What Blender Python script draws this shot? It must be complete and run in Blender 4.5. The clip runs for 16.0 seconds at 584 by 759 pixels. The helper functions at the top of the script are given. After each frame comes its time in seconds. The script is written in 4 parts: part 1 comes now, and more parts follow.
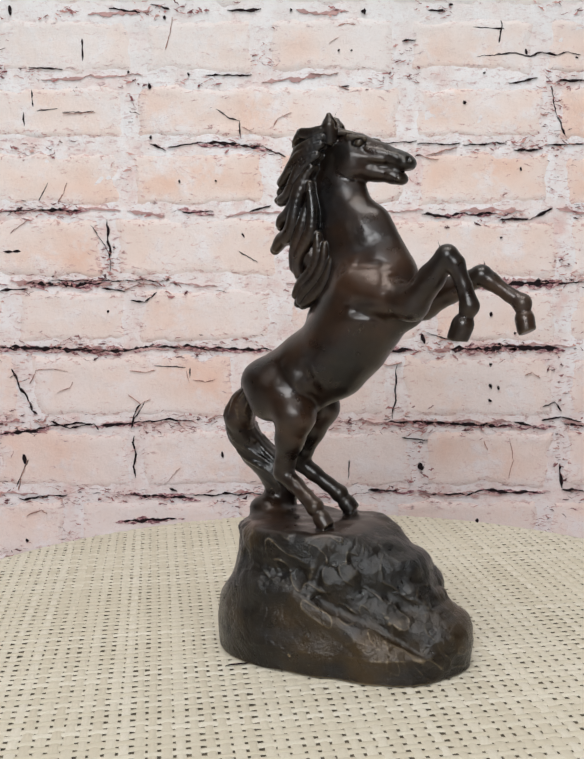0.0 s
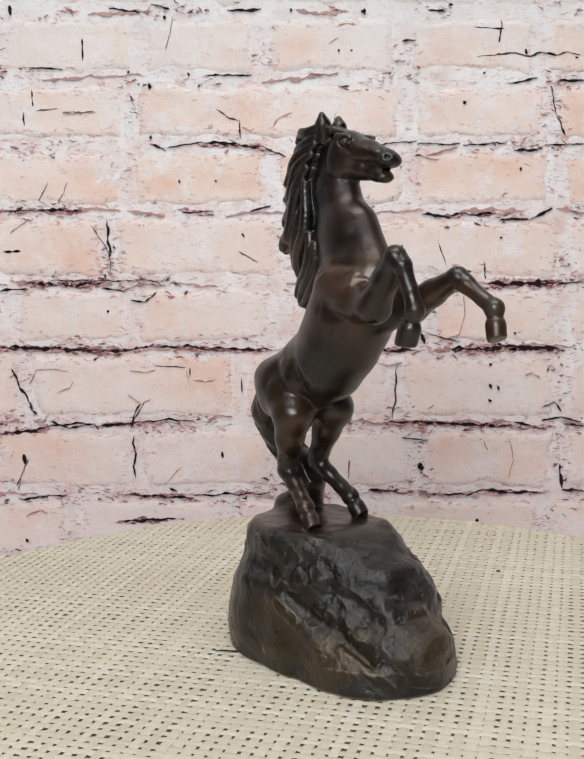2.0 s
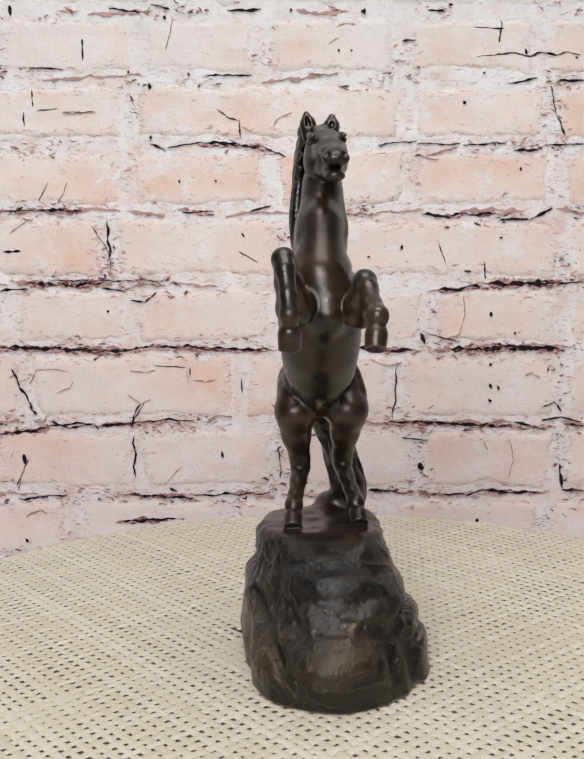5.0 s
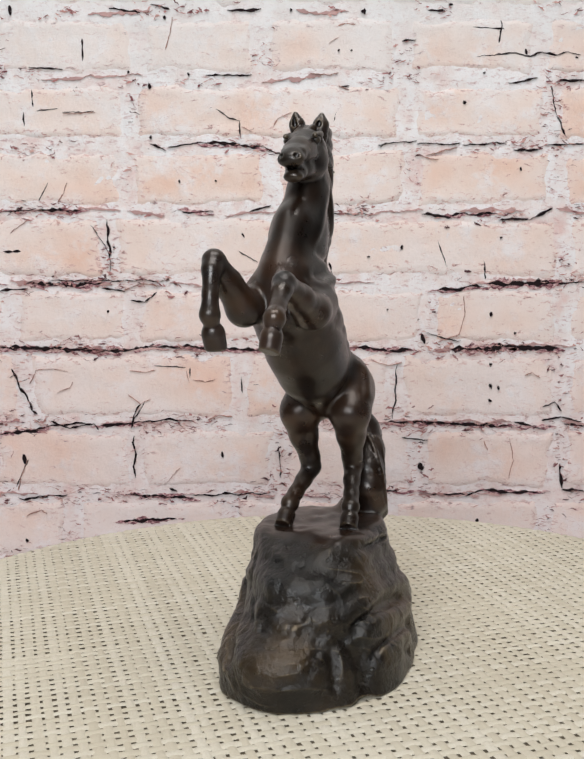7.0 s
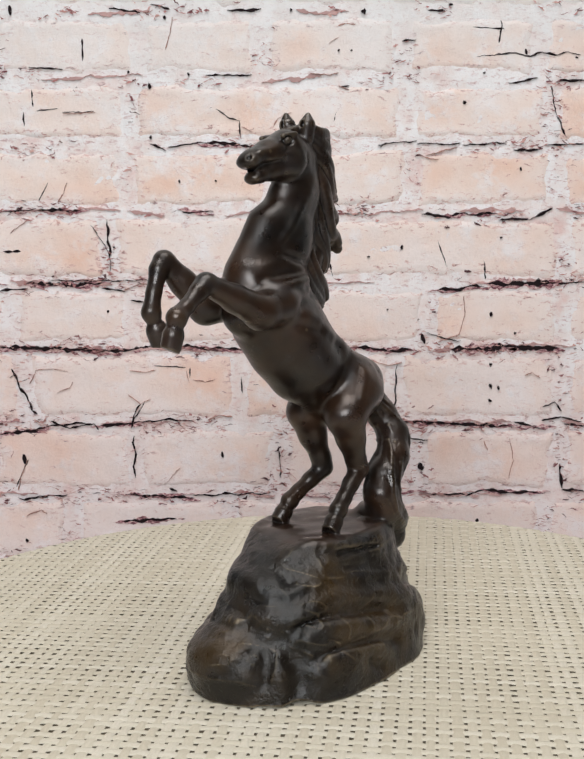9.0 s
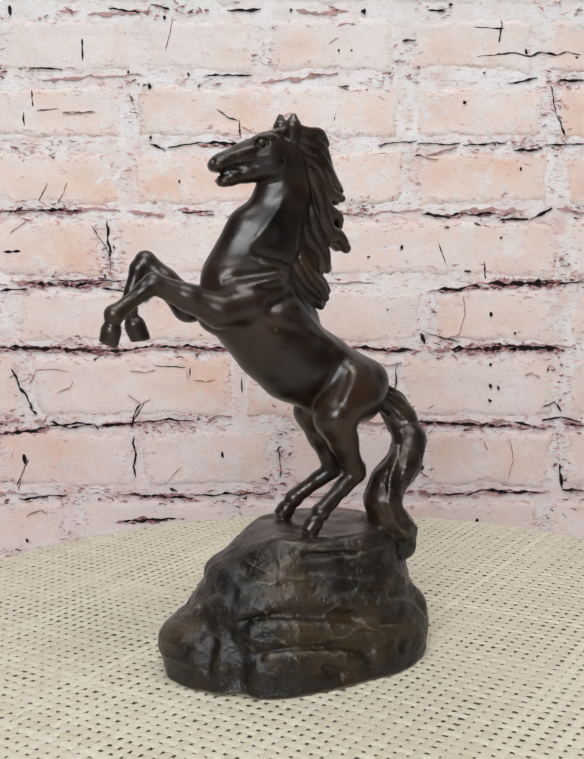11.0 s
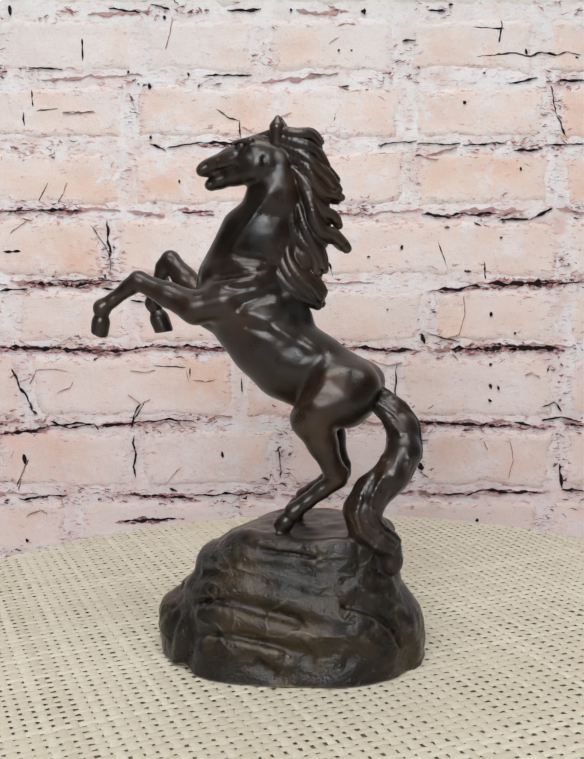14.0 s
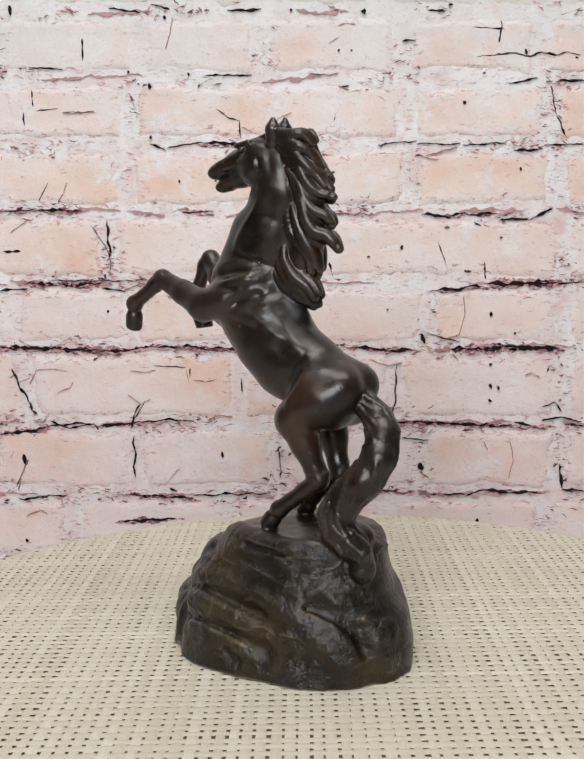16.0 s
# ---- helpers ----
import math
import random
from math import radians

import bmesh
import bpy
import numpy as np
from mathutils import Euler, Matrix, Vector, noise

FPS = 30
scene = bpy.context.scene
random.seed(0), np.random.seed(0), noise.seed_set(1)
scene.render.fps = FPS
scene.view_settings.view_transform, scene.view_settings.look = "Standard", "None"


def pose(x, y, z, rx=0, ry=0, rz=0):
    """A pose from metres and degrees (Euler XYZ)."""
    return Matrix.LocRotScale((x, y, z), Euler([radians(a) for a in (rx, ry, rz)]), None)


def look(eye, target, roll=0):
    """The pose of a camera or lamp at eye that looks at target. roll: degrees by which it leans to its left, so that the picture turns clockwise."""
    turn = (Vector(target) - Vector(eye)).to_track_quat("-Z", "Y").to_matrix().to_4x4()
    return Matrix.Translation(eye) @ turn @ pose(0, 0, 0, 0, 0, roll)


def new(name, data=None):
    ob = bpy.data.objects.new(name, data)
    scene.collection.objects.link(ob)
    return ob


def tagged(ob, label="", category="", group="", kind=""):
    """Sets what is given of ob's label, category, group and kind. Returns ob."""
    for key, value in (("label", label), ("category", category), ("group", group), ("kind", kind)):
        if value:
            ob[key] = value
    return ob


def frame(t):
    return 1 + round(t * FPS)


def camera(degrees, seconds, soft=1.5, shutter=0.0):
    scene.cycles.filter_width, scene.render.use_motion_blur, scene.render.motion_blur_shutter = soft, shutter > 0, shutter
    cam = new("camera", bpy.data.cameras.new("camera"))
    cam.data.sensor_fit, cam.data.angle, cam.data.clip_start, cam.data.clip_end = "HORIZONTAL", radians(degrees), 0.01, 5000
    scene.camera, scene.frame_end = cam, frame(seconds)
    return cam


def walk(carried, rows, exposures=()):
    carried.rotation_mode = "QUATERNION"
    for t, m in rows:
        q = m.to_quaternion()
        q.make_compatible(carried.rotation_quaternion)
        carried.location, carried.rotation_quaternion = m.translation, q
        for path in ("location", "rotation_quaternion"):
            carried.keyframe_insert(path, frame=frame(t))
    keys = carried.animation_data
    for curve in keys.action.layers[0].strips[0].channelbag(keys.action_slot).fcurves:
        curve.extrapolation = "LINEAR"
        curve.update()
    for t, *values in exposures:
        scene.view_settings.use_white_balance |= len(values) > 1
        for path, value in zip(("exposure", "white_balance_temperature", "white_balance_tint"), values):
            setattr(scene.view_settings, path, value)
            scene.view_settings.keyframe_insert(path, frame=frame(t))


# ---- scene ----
cam = camera(32.04, 16.0, soft=2.0)
EYE = (-0.0104, -0.5724, 0.2302)
VIEW = look(EYE, (EYE[0], EYE[1] + math.cos(radians(7.178)), EYE[2] - math.sin(radians(7.178))), roll=-1.178)
walk(cam, [(0.0, VIEW), (16.0, VIEW)])

# turn of the display disc about its own axis, in degrees, by seconds
TURN = [(0.0, 0.0), (0.5, -5.75), (1.0, -11.5), (1.5, -17.3), (2.0, -23.15), (2.5, -29.1), (3.0, -35.05), (3.5, -40.95), (4.0, -46.8),
        (4.2, -49.1), (6.3, -73.1), (6.5, -75.4), (7.0, -81.2), (7.5, -87.1), (8.0, -93.1), (8.5, -99.2), (9.0, -105.3),
        (11.5, -135.8), (12.0, -141.65), (12.5, -147.45), (13.0, -153.3), (13.5, -159.15), (14.0, -165.0), (14.5, -170.85),
        (15.0, -176.65), (15.5, -182.45), (16.0, -188.25)]

# ---- light: a plain room with a ceiling lamp and an added fill lamp behind the camera ----
world = bpy.data.worlds.new("room_air")
scene.world = world
world.use_nodes = True
world.node_tree.nodes["Background"].inputs[0].default_value = (0.93, 0.96, 1.0, 1)
world.node_tree.nodes["Background"].inputs[1].default_value = 0.2
scene.view_settings.exposure = 0.0


def area_lamp(name, eye, target, sx, sy, watts, color):
    data = bpy.data.lights.new(name, "AREA")
    data.shape, data.size, data.size_y, data.energy, data.color = "RECTANGLE", sx, sy, watts, color
    ob = new(name, data)
    ob.matrix_world = look(eye, target)
    return ob


area_lamp("ceiling_light", (0.05, -0.42, 1.56), (0.02, -0.05, 0.0), 1.1, 0.6, 12.4, (1.0, 0.98, 0.955))
# added unseen lamp inside the room, brightens the statue's front and the backdrop
area_lamp("window_light", (-0.24, -1.55, 0.86), (0.05, 0.2, 0.05), 0.85, 0.7, 20.5, (0.915, 0.965, 1.0))


# ---- materials ----
def material(name):
    m = bpy.data.materials.new(name)
    m.use_nodes = True
    nt = m.node_tree
    return m, nt, nt.nodes["Principled BSDF"]


def node(nt, kind, **values):
    n = nt.nodes.new(kind)
    for key, value in values.items():
        n.inputs[key.replace("_", " ")].default_value = value
    return n


def coords(nt, space="Object", scale=(1, 1, 1), offset=None):
    tc = nt.nodes.new("ShaderNodeTexCoord")
    mp = nt.nodes.new("ShaderNodeMapping")
    mp.inputs["Scale"].default_value = scale
    nt.links.new(tc.outputs[space], mp.inputs["Vector"])
    if offset:
        nt.links.new(offset, mp.inputs["Location"])
    return mp.outputs[0]


def noise_tex(nt, vec, scale, detail=4, rough=0.55, distortion=0.0):
    n = node(nt, "ShaderNodeTexNoise", Scale=scale, Detail=detail, Roughness=rough, Distortion=distortion)
    nt.links.new(vec, n.inputs["Vector"])
    return n.outputs["Fac"]


def ramp(nt, fac, *stops):
    n = nt.nodes.new("ShaderNodeValToRGB")
    while len(n.color_ramp.elements) < len(stops):
        n.color_ramp.elements.new(0.5)
    for e, (p, c) in zip(n.color_ramp.elements, stops):
        e.position = p
        e.color = (*c, 1) if isinstance(c, tuple) else (c, c, c, 1)
    nt.links.new(fac, n.inputs[0])
    return n.outputs[0]


def mix(nt, fac, a, b, kind="MIX"):
    n = nt.nodes.new("ShaderNodeMix")
    n.data_type, n.blend_type = "RGBA", kind
    for sock, v in ((n.inputs[0], fac), (n.inputs[6], a), (n.inputs[7], b)):
        if isinstance(v, (int, float)):
            sock.default_value = v
        elif isinstance(v, tuple):
            sock.default_value = (*v, 1)
        else:
            nt.links.new(v, sock)
    return n.outputs[2]


def calc(nt, op, a, b):
    n = nt.nodes.new("ShaderNodeMath")
    n.operation = op
    for sock, v in zip(n.inputs, (a, b)):
        if isinstance(v, (int, float)):
            sock.default_value = v
        else:
            nt.links.new(v, sock)
    return n.outputs[0]


def bump(nt, bsdf, height, strength, distance):
    n = node(nt, "ShaderNodeBump", Strength=strength, Distance=distance)
    nt.links.new(height, n.inputs["Height"])
    nt.links.new(n.outputs[0], bsdf.inputs["Normal"])


def bronze_material(name, rough):
    """Dark brown patina; rough: the craggy cast of the rock, with worn golden edges."""
    m, nt, b = material(name)
    v = coords(nt)
    big = noise_tex(nt, v, 26, 3, 0.5)
    mid = noise_tex(nt, v, 110, 4, 0.6)
    fine = noise_tex(nt, v, 420, 5, 0.65)
    if rough:
        col = ramp(nt, big, (0.34, (0.004, 0.003, 0.0024)), (0.5, (0.011, 0.0066, 0.0036)), (0.66, (0.048, 0.027, 0.009)))
    else:
        col = ramp(nt, big, (0.34, (0.006, 0.0042, 0.0034)), (0.5, (0.021, 0.0105, 0.006)), (0.66, (0.052, 0.024, 0.0125)))
    # cool grey sheen of the highlights, painted into the colour in clouds
    cool_sheen = noise_tex(nt, coords(nt, offset=None, scale=(1.0, 1.0, 1.6)), 44, 5, 0.6, 0.5)
    col = mix(nt, calc(nt, "MULTIPLY", ramp(nt, cool_sheen, (0.5, 0.0), (0.66, 1.0)), 0.4 if rough else 0.3), col, (0.032, 0.033, 0.039))
    col = mix(nt, calc(nt, "MULTIPLY", ramp(nt, mid, (0.5, 0.0), (0.75, 1.0)), 0.25), col, (0.05, 0.034, 0.02))
    geo = nt.nodes.new("ShaderNodeNewGeometry")
    worn = ramp(nt, geo.outputs["Pointiness"], (0.508, 0.0), (0.542 if rough else 0.555, 1.0))
    worn = calc(nt, "MULTIPLY", worn, ramp(nt, big, (0.36, 0.25), (0.6, 1.0)))
    col = mix(nt, calc(nt, "MULTIPLY", worn, 0.7 if rough else 0.3), col, (0.32, 0.245, 0.15))
    # creases and hollows blackened: their shade is put into the colour
    hollow_shade = ramp(nt, geo.outputs["Pointiness"], (0.44, 1.0), (0.498, 0.0))
    col = mix(nt, calc(nt, "MULTIPLY", hollow_shade, 0.8), col, (0.004, 0.0035, 0.003))
    nt.links.new(col, b.inputs["Base Color"])
    b.inputs["Metallic"].default_value = 0.3
    nt.links.new(ramp(nt, mid, (0.3, 0.25), (0.75, 0.38 if rough else 0.41)), b.inputs["Roughness"])
    b.inputs["IOR"].default_value = 1.62
    if rough:
        height = calc(nt, "ADD", calc(nt, "MULTIPLY", mid, 1.4), calc(nt, "MULTIPLY", fine, 0.8))
        pits = ramp(nt, noise_tex(nt, v, 240, 2, 0.5), (0.30, 0.0), (0.40, 1.0))
        bump(nt, b, calc(nt, "ADD", height, calc(nt, "MULTIPLY", pits, 0.35)), 0.6, 0.0013)
    else:
        bump(nt, b, calc(nt, "ADD", calc(nt, "MULTIPLY", mid, 1.2), calc(nt, "MULTIPLY", fine, 0.5)), 0.22, 0.0008)
    return m


def straw_material():
    m, nt, b = material("woven_straw")
    v = coords(nt)
    geo = nt.nodes.new("ShaderNodeNewGeometry")
    col = ramp(nt, geo.outputs["Random Per Island"], (0.0, (0.56, 0.50, 0.395)), (0.5, (0.62, 0.565, 0.46)), (1.0, (0.68, 0.63, 0.535)))
    patch = noise_tex(nt, v, 22, 4, 0.6)
    col = mix(nt, ramp(nt, patch, (0.35, 0.0), (0.7, 0.35)), col, (0.57, 0.51, 0.40))
    fibre = noise_tex(nt, v, 900, 3, 0.6)
    col = mix(nt, ramp(nt, fibre, (0.4, 0.0), (0.8, 0.4)), col, (0.50, 0.43, 0.31))
    nt.links.new(col, b.inputs["Base Color"])
    b.inputs["Roughness"].default_value = 0.75
    b.inputs["Specular IOR Level"].default_value = 0.25
    bump(nt, b, fibre, 0.3, 0.0004)
    return m


def plain_material(name, color, rough=0.7, spread=0.12):
    m, nt, b = material(name)
    n = noise_tex(nt, coords(nt), 18, 5, 0.6)
    dark = tuple(c * (1 - spread) for c in color)
    nt.links.new(ramp(nt, n, (0.3, dark), (0.7, color)), b.inputs["Base Color"])
    b.inputs["Roughness"].default_value = rough
    b.inputs["Specular IOR Level"].default_value = 0.2
    bump(nt, b, noise_tex(nt, coords(nt), 300, 3), 0.15, 0.0005)
    return m


def lime_wash(name, brick):
    """Lime-washed masonry: a warm brick face under white wash, or its crumbly pinkish mortar."""
    m, nt, b = material(name)
    shift = None
    v = coords(nt)
    if brick:
        info = nt.nodes.new("ShaderNodeObjectInfo")
        shift = calc(nt, "MULTIPLY", info.outputs["Random"], 9.0)
        v = coords(nt, offset=shift)
    flat = coords(nt, scale=(1, 1, 2.4))
    patch = noise_tex(nt, v, 9, 3, 0.55)
    cloud = noise_tex(nt, v, 30, 5, 0.65)
    grain = noise_tex(nt, coords(nt), 420, 4, 0.7)
    # greyer white towards the top; the lower courses show more pink
    axes = nt.nodes.new("ShaderNodeSeparateXYZ")
    nt.links.new(coords(nt), axes.inputs[0])
    level = calc(nt, "ADD", axes.outputs[2], calc(nt, "MULTIPLY", noise_tex(nt, coords(nt), 6, 4, 0.6), 0.30))
    crumb = noise_tex(nt, flat, 120, 6, 0.75, 0.8)
    if brick:
        wear = nt.nodes.new("ShaderNodeAttribute")
        wear.attribute_name = "wear"
        crumb = calc(nt, "ADD", crumb, calc(nt, "SUBTRACT", calc(nt, "MULTIPLY", wear.outputs["Fac"], 0.10), 0.022))
        col = ramp(nt, patch, (0.36, (0.86, 0.765, 0.735)), (0.50, (0.86, 0.70, 0.63)), (0.66, (0.83, 0.55, 0.43)))
        col = mix(nt, ramp(nt, cloud, (0.5, 0.0), (0.68, 0.85)), col, (0.87, 0.83, 0.84))
        col = mix(nt, calc(nt, "MULTIPLY", wear.outputs["Fac"], 0.5), col, (0.85, 0.78, 0.76))
        col = mix(nt, ramp(nt, crumb, (0.575, 0.0), (0.63, 0.75)), col, (0.64, 0.36, 0.33))
        hair = noise_tex(nt, flat, 26, 5, 0.62, 1.2)
        line = ramp(nt, hair, (0.492, 0.0), (0.499, 1.0), (0.506, 0.0))
        col = mix(nt, calc(nt, "MULTIPLY", line, ramp(nt, cloud, (0.5, 0.0), (0.6, 0.55))), col, (0.42, 0.20, 0.19))
        col = mix(nt, ramp(nt, crumb, (0.655, 0.0), (0.685, 0.9)), col, (0.15, 0.07, 0.07))
    else:
        col = ramp(nt, cloud, (0.32, (0.78, 0.57, 0.54)), (0.45, (0.84, 0.75, 0.73)), (0.57, (0.88, 0.85, 0.86)))
        col = mix(nt, ramp(nt, crumb, (0.54, 0.0), (0.62, 0.75)), col, (0.55, 0.32, 0.32))
        col = mix(nt, ramp(nt, crumb, (0.645, 0.0), (0.69, 0.85)), col, (0.12, 0.05, 0.06))
    col = mix(nt, ramp(nt, level, (0.36, 0.0), (0.54, 0.7)), col, (0.72, 0.705, 0.70))
    col = mix(nt, ramp(nt, level, (0.08, 0.35), (0.34, 0.0)), col, (0.87, 0.68, 0.66))
    col = mix(nt, ramp(nt, grain, (0.55, 0.0), (0.8, 0.3)), col, (0.62, 0.50, 0.46))
    nt.links.new(col, b.inputs["Base Color"])
    b.inputs["Roughness"].default_value = 0.8
    b.inputs["Specular IOR Level"].default_value = 0.3
    bump(nt, b, calc(nt, "ADD", calc(nt, "MULTIPLY", cloud, 2.0), calc(nt, "MULTIPLY", grain, 0.5)), 0.6, 0.0014)
    return m


def flake_material():
    m, nt, b = material("flaking_brick")
    geo = nt.nodes.new("ShaderNodeNewGeometry")
    col = ramp(nt, geo.outputs["Random Per Island"], (0.0, (0.05, 0.02, 0.025)), (0.2, (0.20, 0.075, 0.085)), (0.6, (0.48, 0.22, 0.21)), (1.0, (0.70, 0.45, 0.40)))
    nt.links.new(col, b.inputs["Base Color"])
    b.inputs["Roughness"].default_value = 0.9
    return m


def crumbs_material(name):
    """Broken brick in the open joints: dark red hollows between pink and white crumbs."""
    m, nt, b = material(name)
    n = noise_tex(nt, coords(nt, scale=(1, 1, 1.9)), 210, 6, 0.72, 0.6)
    col = ramp(nt, n, (0.36, (0.045, 0.014, 0.02)), (0.45, (0.24, 0.085, 0.11)), (0.53, (0.62, 0.36, 0.36)), (0.62, (0.82, 0.68, 0.67)))
    nt.links.new(col, b.inputs["Base Color"])
    b.inputs["Roughness"].default_value = 0.9
    bump(nt, b, n, 0.8, 0.002)
    return m


FLAKE = flake_material()
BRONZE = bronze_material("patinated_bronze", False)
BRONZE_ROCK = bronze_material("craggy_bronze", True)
STRAW = straw_material()
BOARD = plain_material("dark_board", (0.30, 0.245, 0.175), 0.85, 0.4)
BRICK = lime_wash("lime_washed_brick", True)
MORTAR = lime_wash("crumbling_mortar", False)
CRACK = plain_material("black_gap", (0.022, 0.012, 0.014), 0.9, 0.5)
RUST = crumbs_material("red_brick_crumbs")
BROWN = plain_material("brown_crack", (0.55, 0.31, 0.26), 0.9, 0.5)
PINK = plain_material("pink_brick_crumbs", (0.66, 0.42, 0.40), 0.9, 0.5)
PLASTER = plain_material("white_plaster", (0.78, 0.77, 0.75), 0.9, 0.05)
PAINT = plain_material("grey_paint", (0.15, 0.146, 0.142), 0.85, 0.1)
TABLE = plain_material("pale_table", (0.55, 0.52, 0.50), 0.6, 0.1)


# ---- mesh helpers ----
def mesh_of(name, verts, faces, mat, smooth=True):
    me = bpy.data.meshes.new(name)
    me.from_pydata([tuple(v) for v in verts], [], [tuple(f) for f in faces])
    me.materials.append(mat)
    if smooth:
        me.polygons.foreach_set("use_smooth", [True] * len(me.polygons))
    me.update()
    return me


def mesh_quads(name, verts, quads, mat):
    """A smooth mesh from arrays of vertices and quads."""
    me = bpy.data.meshes.new(name)
    me.vertices.add(len(verts))
    me.vertices.foreach_set("co", np.asarray(verts, np.float32).ravel())
    me.loops.add(len(quads) * 4)
    me.loops.foreach_set("vertex_index", np.asarray(quads, np.int32).ravel())
    me.polygons.add(len(quads))
    me.polygons.foreach_set("loop_start", np.arange(len(quads), dtype=np.int32) * 4)
    me.polygons.foreach_set("use_smooth", np.ones(len(quads), bool))
    me.materials.append(mat)
    me.update(calc_edges=True)
    me.validate()
    return me


def part(name, me, parent, label=""):
    ob = new(name, me)
    ob.parent = parent
    return tagged(ob, label)


def box(name, x0, x1, y0, y1, z0, z1, mat):
    v = [(x, y, z) for x in (x0, x1) for y in (y0, y1) for z in (z0, z1)]
    f = [(0, 1, 3, 2), (4, 6, 7, 5), (0, 4, 5, 1), (2, 3, 7, 6), (0, 2, 6, 4), (1, 5, 7, 3)]
    return new(name, mesh_of(name, v, f, mat, False))


# ---- the room that closes the place ----
tagged(box("table", -1.2, 1.2, -1.3, 0.46, -0.16, -0.12, TABLE), "pale plain table top under the turning display disc", "table", kind="structure")
tagged(box("floor", -2.0, 2.0, -2.4, 0.52, -0.92, -0.88, TABLE), "plain pale floor of the photo room", "floor", kind="structure")
tagged(box("ceiling", -2.0, 2.0, -2.4, 0.52, 1.65, 1.70, PLASTER), "plain white ceiling", "ceiling", kind="structure")
tagged(box("wall_south", -2.0, 2.0, -2.45, -2.4, -0.92, 1.70, PAINT), "plain grey wall", "wall", kind="structure")
tagged(box("wall_west", -2.05, -2.0, -2.4, 0.52, -0.92, 1.70, PAINT), "plain grey wall", "wall", kind="structure")
tagged(box("wall_east", 2.0, 2.05, -2.4, 0.52, -0.92, 1.70, PAINT), "plain grey wall", "wall", kind="structure")
tagged(box("wall_north", -2.0, 2.0, 0.46, 0.52, -0.92, 1.70, PLASTER), "plain white wall behind the printed brick backdrop", "wall", kind="structure")


# ---- the brick wall, a printed backdrop built here in relief: mortar bed, bricks, black gaps ----
def wall_relief(u, v):
    return noise.noise(Vector((u * 0.05, v * 0.05, 3.1))) * 0.9 + noise.noise(Vector((u * 0.16, v * 0.16, 7.7))) * 0.6


def brick_wall():
    nu, nv, step = 221, 176, 4.0
    u0, v0 = -440.0, -250.0
    verts = [((u0 + i * step) / 1000, wall_relief(u0 + i * step, v0 + j * step) / 1000, (v0 + j * step) / 1000) for j in range(nv) for i in range(nu)]
    faces = [(j * nu + i, j * nu + i + 1, (j + 1) * nu + i + 1, (j + 1) * nu + i) for j in range(nv - 1) for i in range(nu - 1)]
    n = len(verts)
    verts += [(x, 0.03, z) for x in (u0 / 1000, -u0 / 1000) for z in (v0 / 1000, (v0 + (nv - 1) * step) / 1000)]
    tl, tr = (nv - 1) * nu, nv * nu - 1
    faces += [(n, n + 2, n + 3, n + 1), (n, 0, nu - 1, n + 2), (n + 1, n + 3, tr, tl), (n, n + 1, tl, 0), (n + 2, nu - 1, tr, n + 3)]
    wall = new("wall_brick", mesh_of("mortar_bed", verts, faces, MORTAR))
    wall.matrix_world = pose(-0.0104, 0.42, 0.1052, 0, 1.187, 0)
    return tagged(wall, "backdrop printed with a lime-washed pale pink brick wall, crumbling mortar and black cracks", "wall", kind="structure")


def brick(wall, u0, u1, v0, v1, rnd):
    """One worn brick: an uneven face that rounds off into the mortar bed."""
    nu, nv = max(10, int((u1 - u0) / 3.5)), 18
    seed = rnd.uniform(0, 500)
    proud = rnd.uniform(0.7, 1.3)
    verts, wear = [], []
    for j in range(nv):
        for i in range(nu):
            s, t = i / (nu - 1), j / (nv - 1)
            u, v = u0 + s * (u1 - u0), v0 + t * (v1 - v0)
            edge = min(s * (u1 - u0), (1 - s) * (u1 - u0), t * (v1 - v0), (1 - t) * (v1 - v0))
            wear.append(max(0.0, 1 - edge / 17.0))
            u += noise.noise(Vector((u * 0.05, v * 0.05, seed))) * 5.0 + noise.noise(Vector((u * 0.2, v * 0.2, seed))) * 2.0
            v += noise.noise(Vector((u * 0.04, v * 0.04, seed + 9))) * 5.0 + noise.noise(Vector((u * 0.2, v * 0.2, seed + 5))) * 2.0
            fall = max(0.0, 1 - edge / 6.0) * 2.6
            y = -proud + fall + noise.noise(Vector((u * 0.03, v * 0.05, seed))) * 0.9 + noise.noise(Vector((u * 0.12, v * 0.16, seed))) * 0.45
            verts.append((u / 1000, y / 1000, v / 1000))
    faces = [(j * nu + i, j * nu + i + 1, (j + 1) * nu + i + 1, (j + 1) * nu + i) for j in range(nv - 1) for i in range(nu - 1)]
    me = mesh_of("brick", verts, faces, BRICK)
    me.attributes.new("wear", "FLOAT", "POINT").data.foreach_set("value", wear)
    part("brick", me, wall)


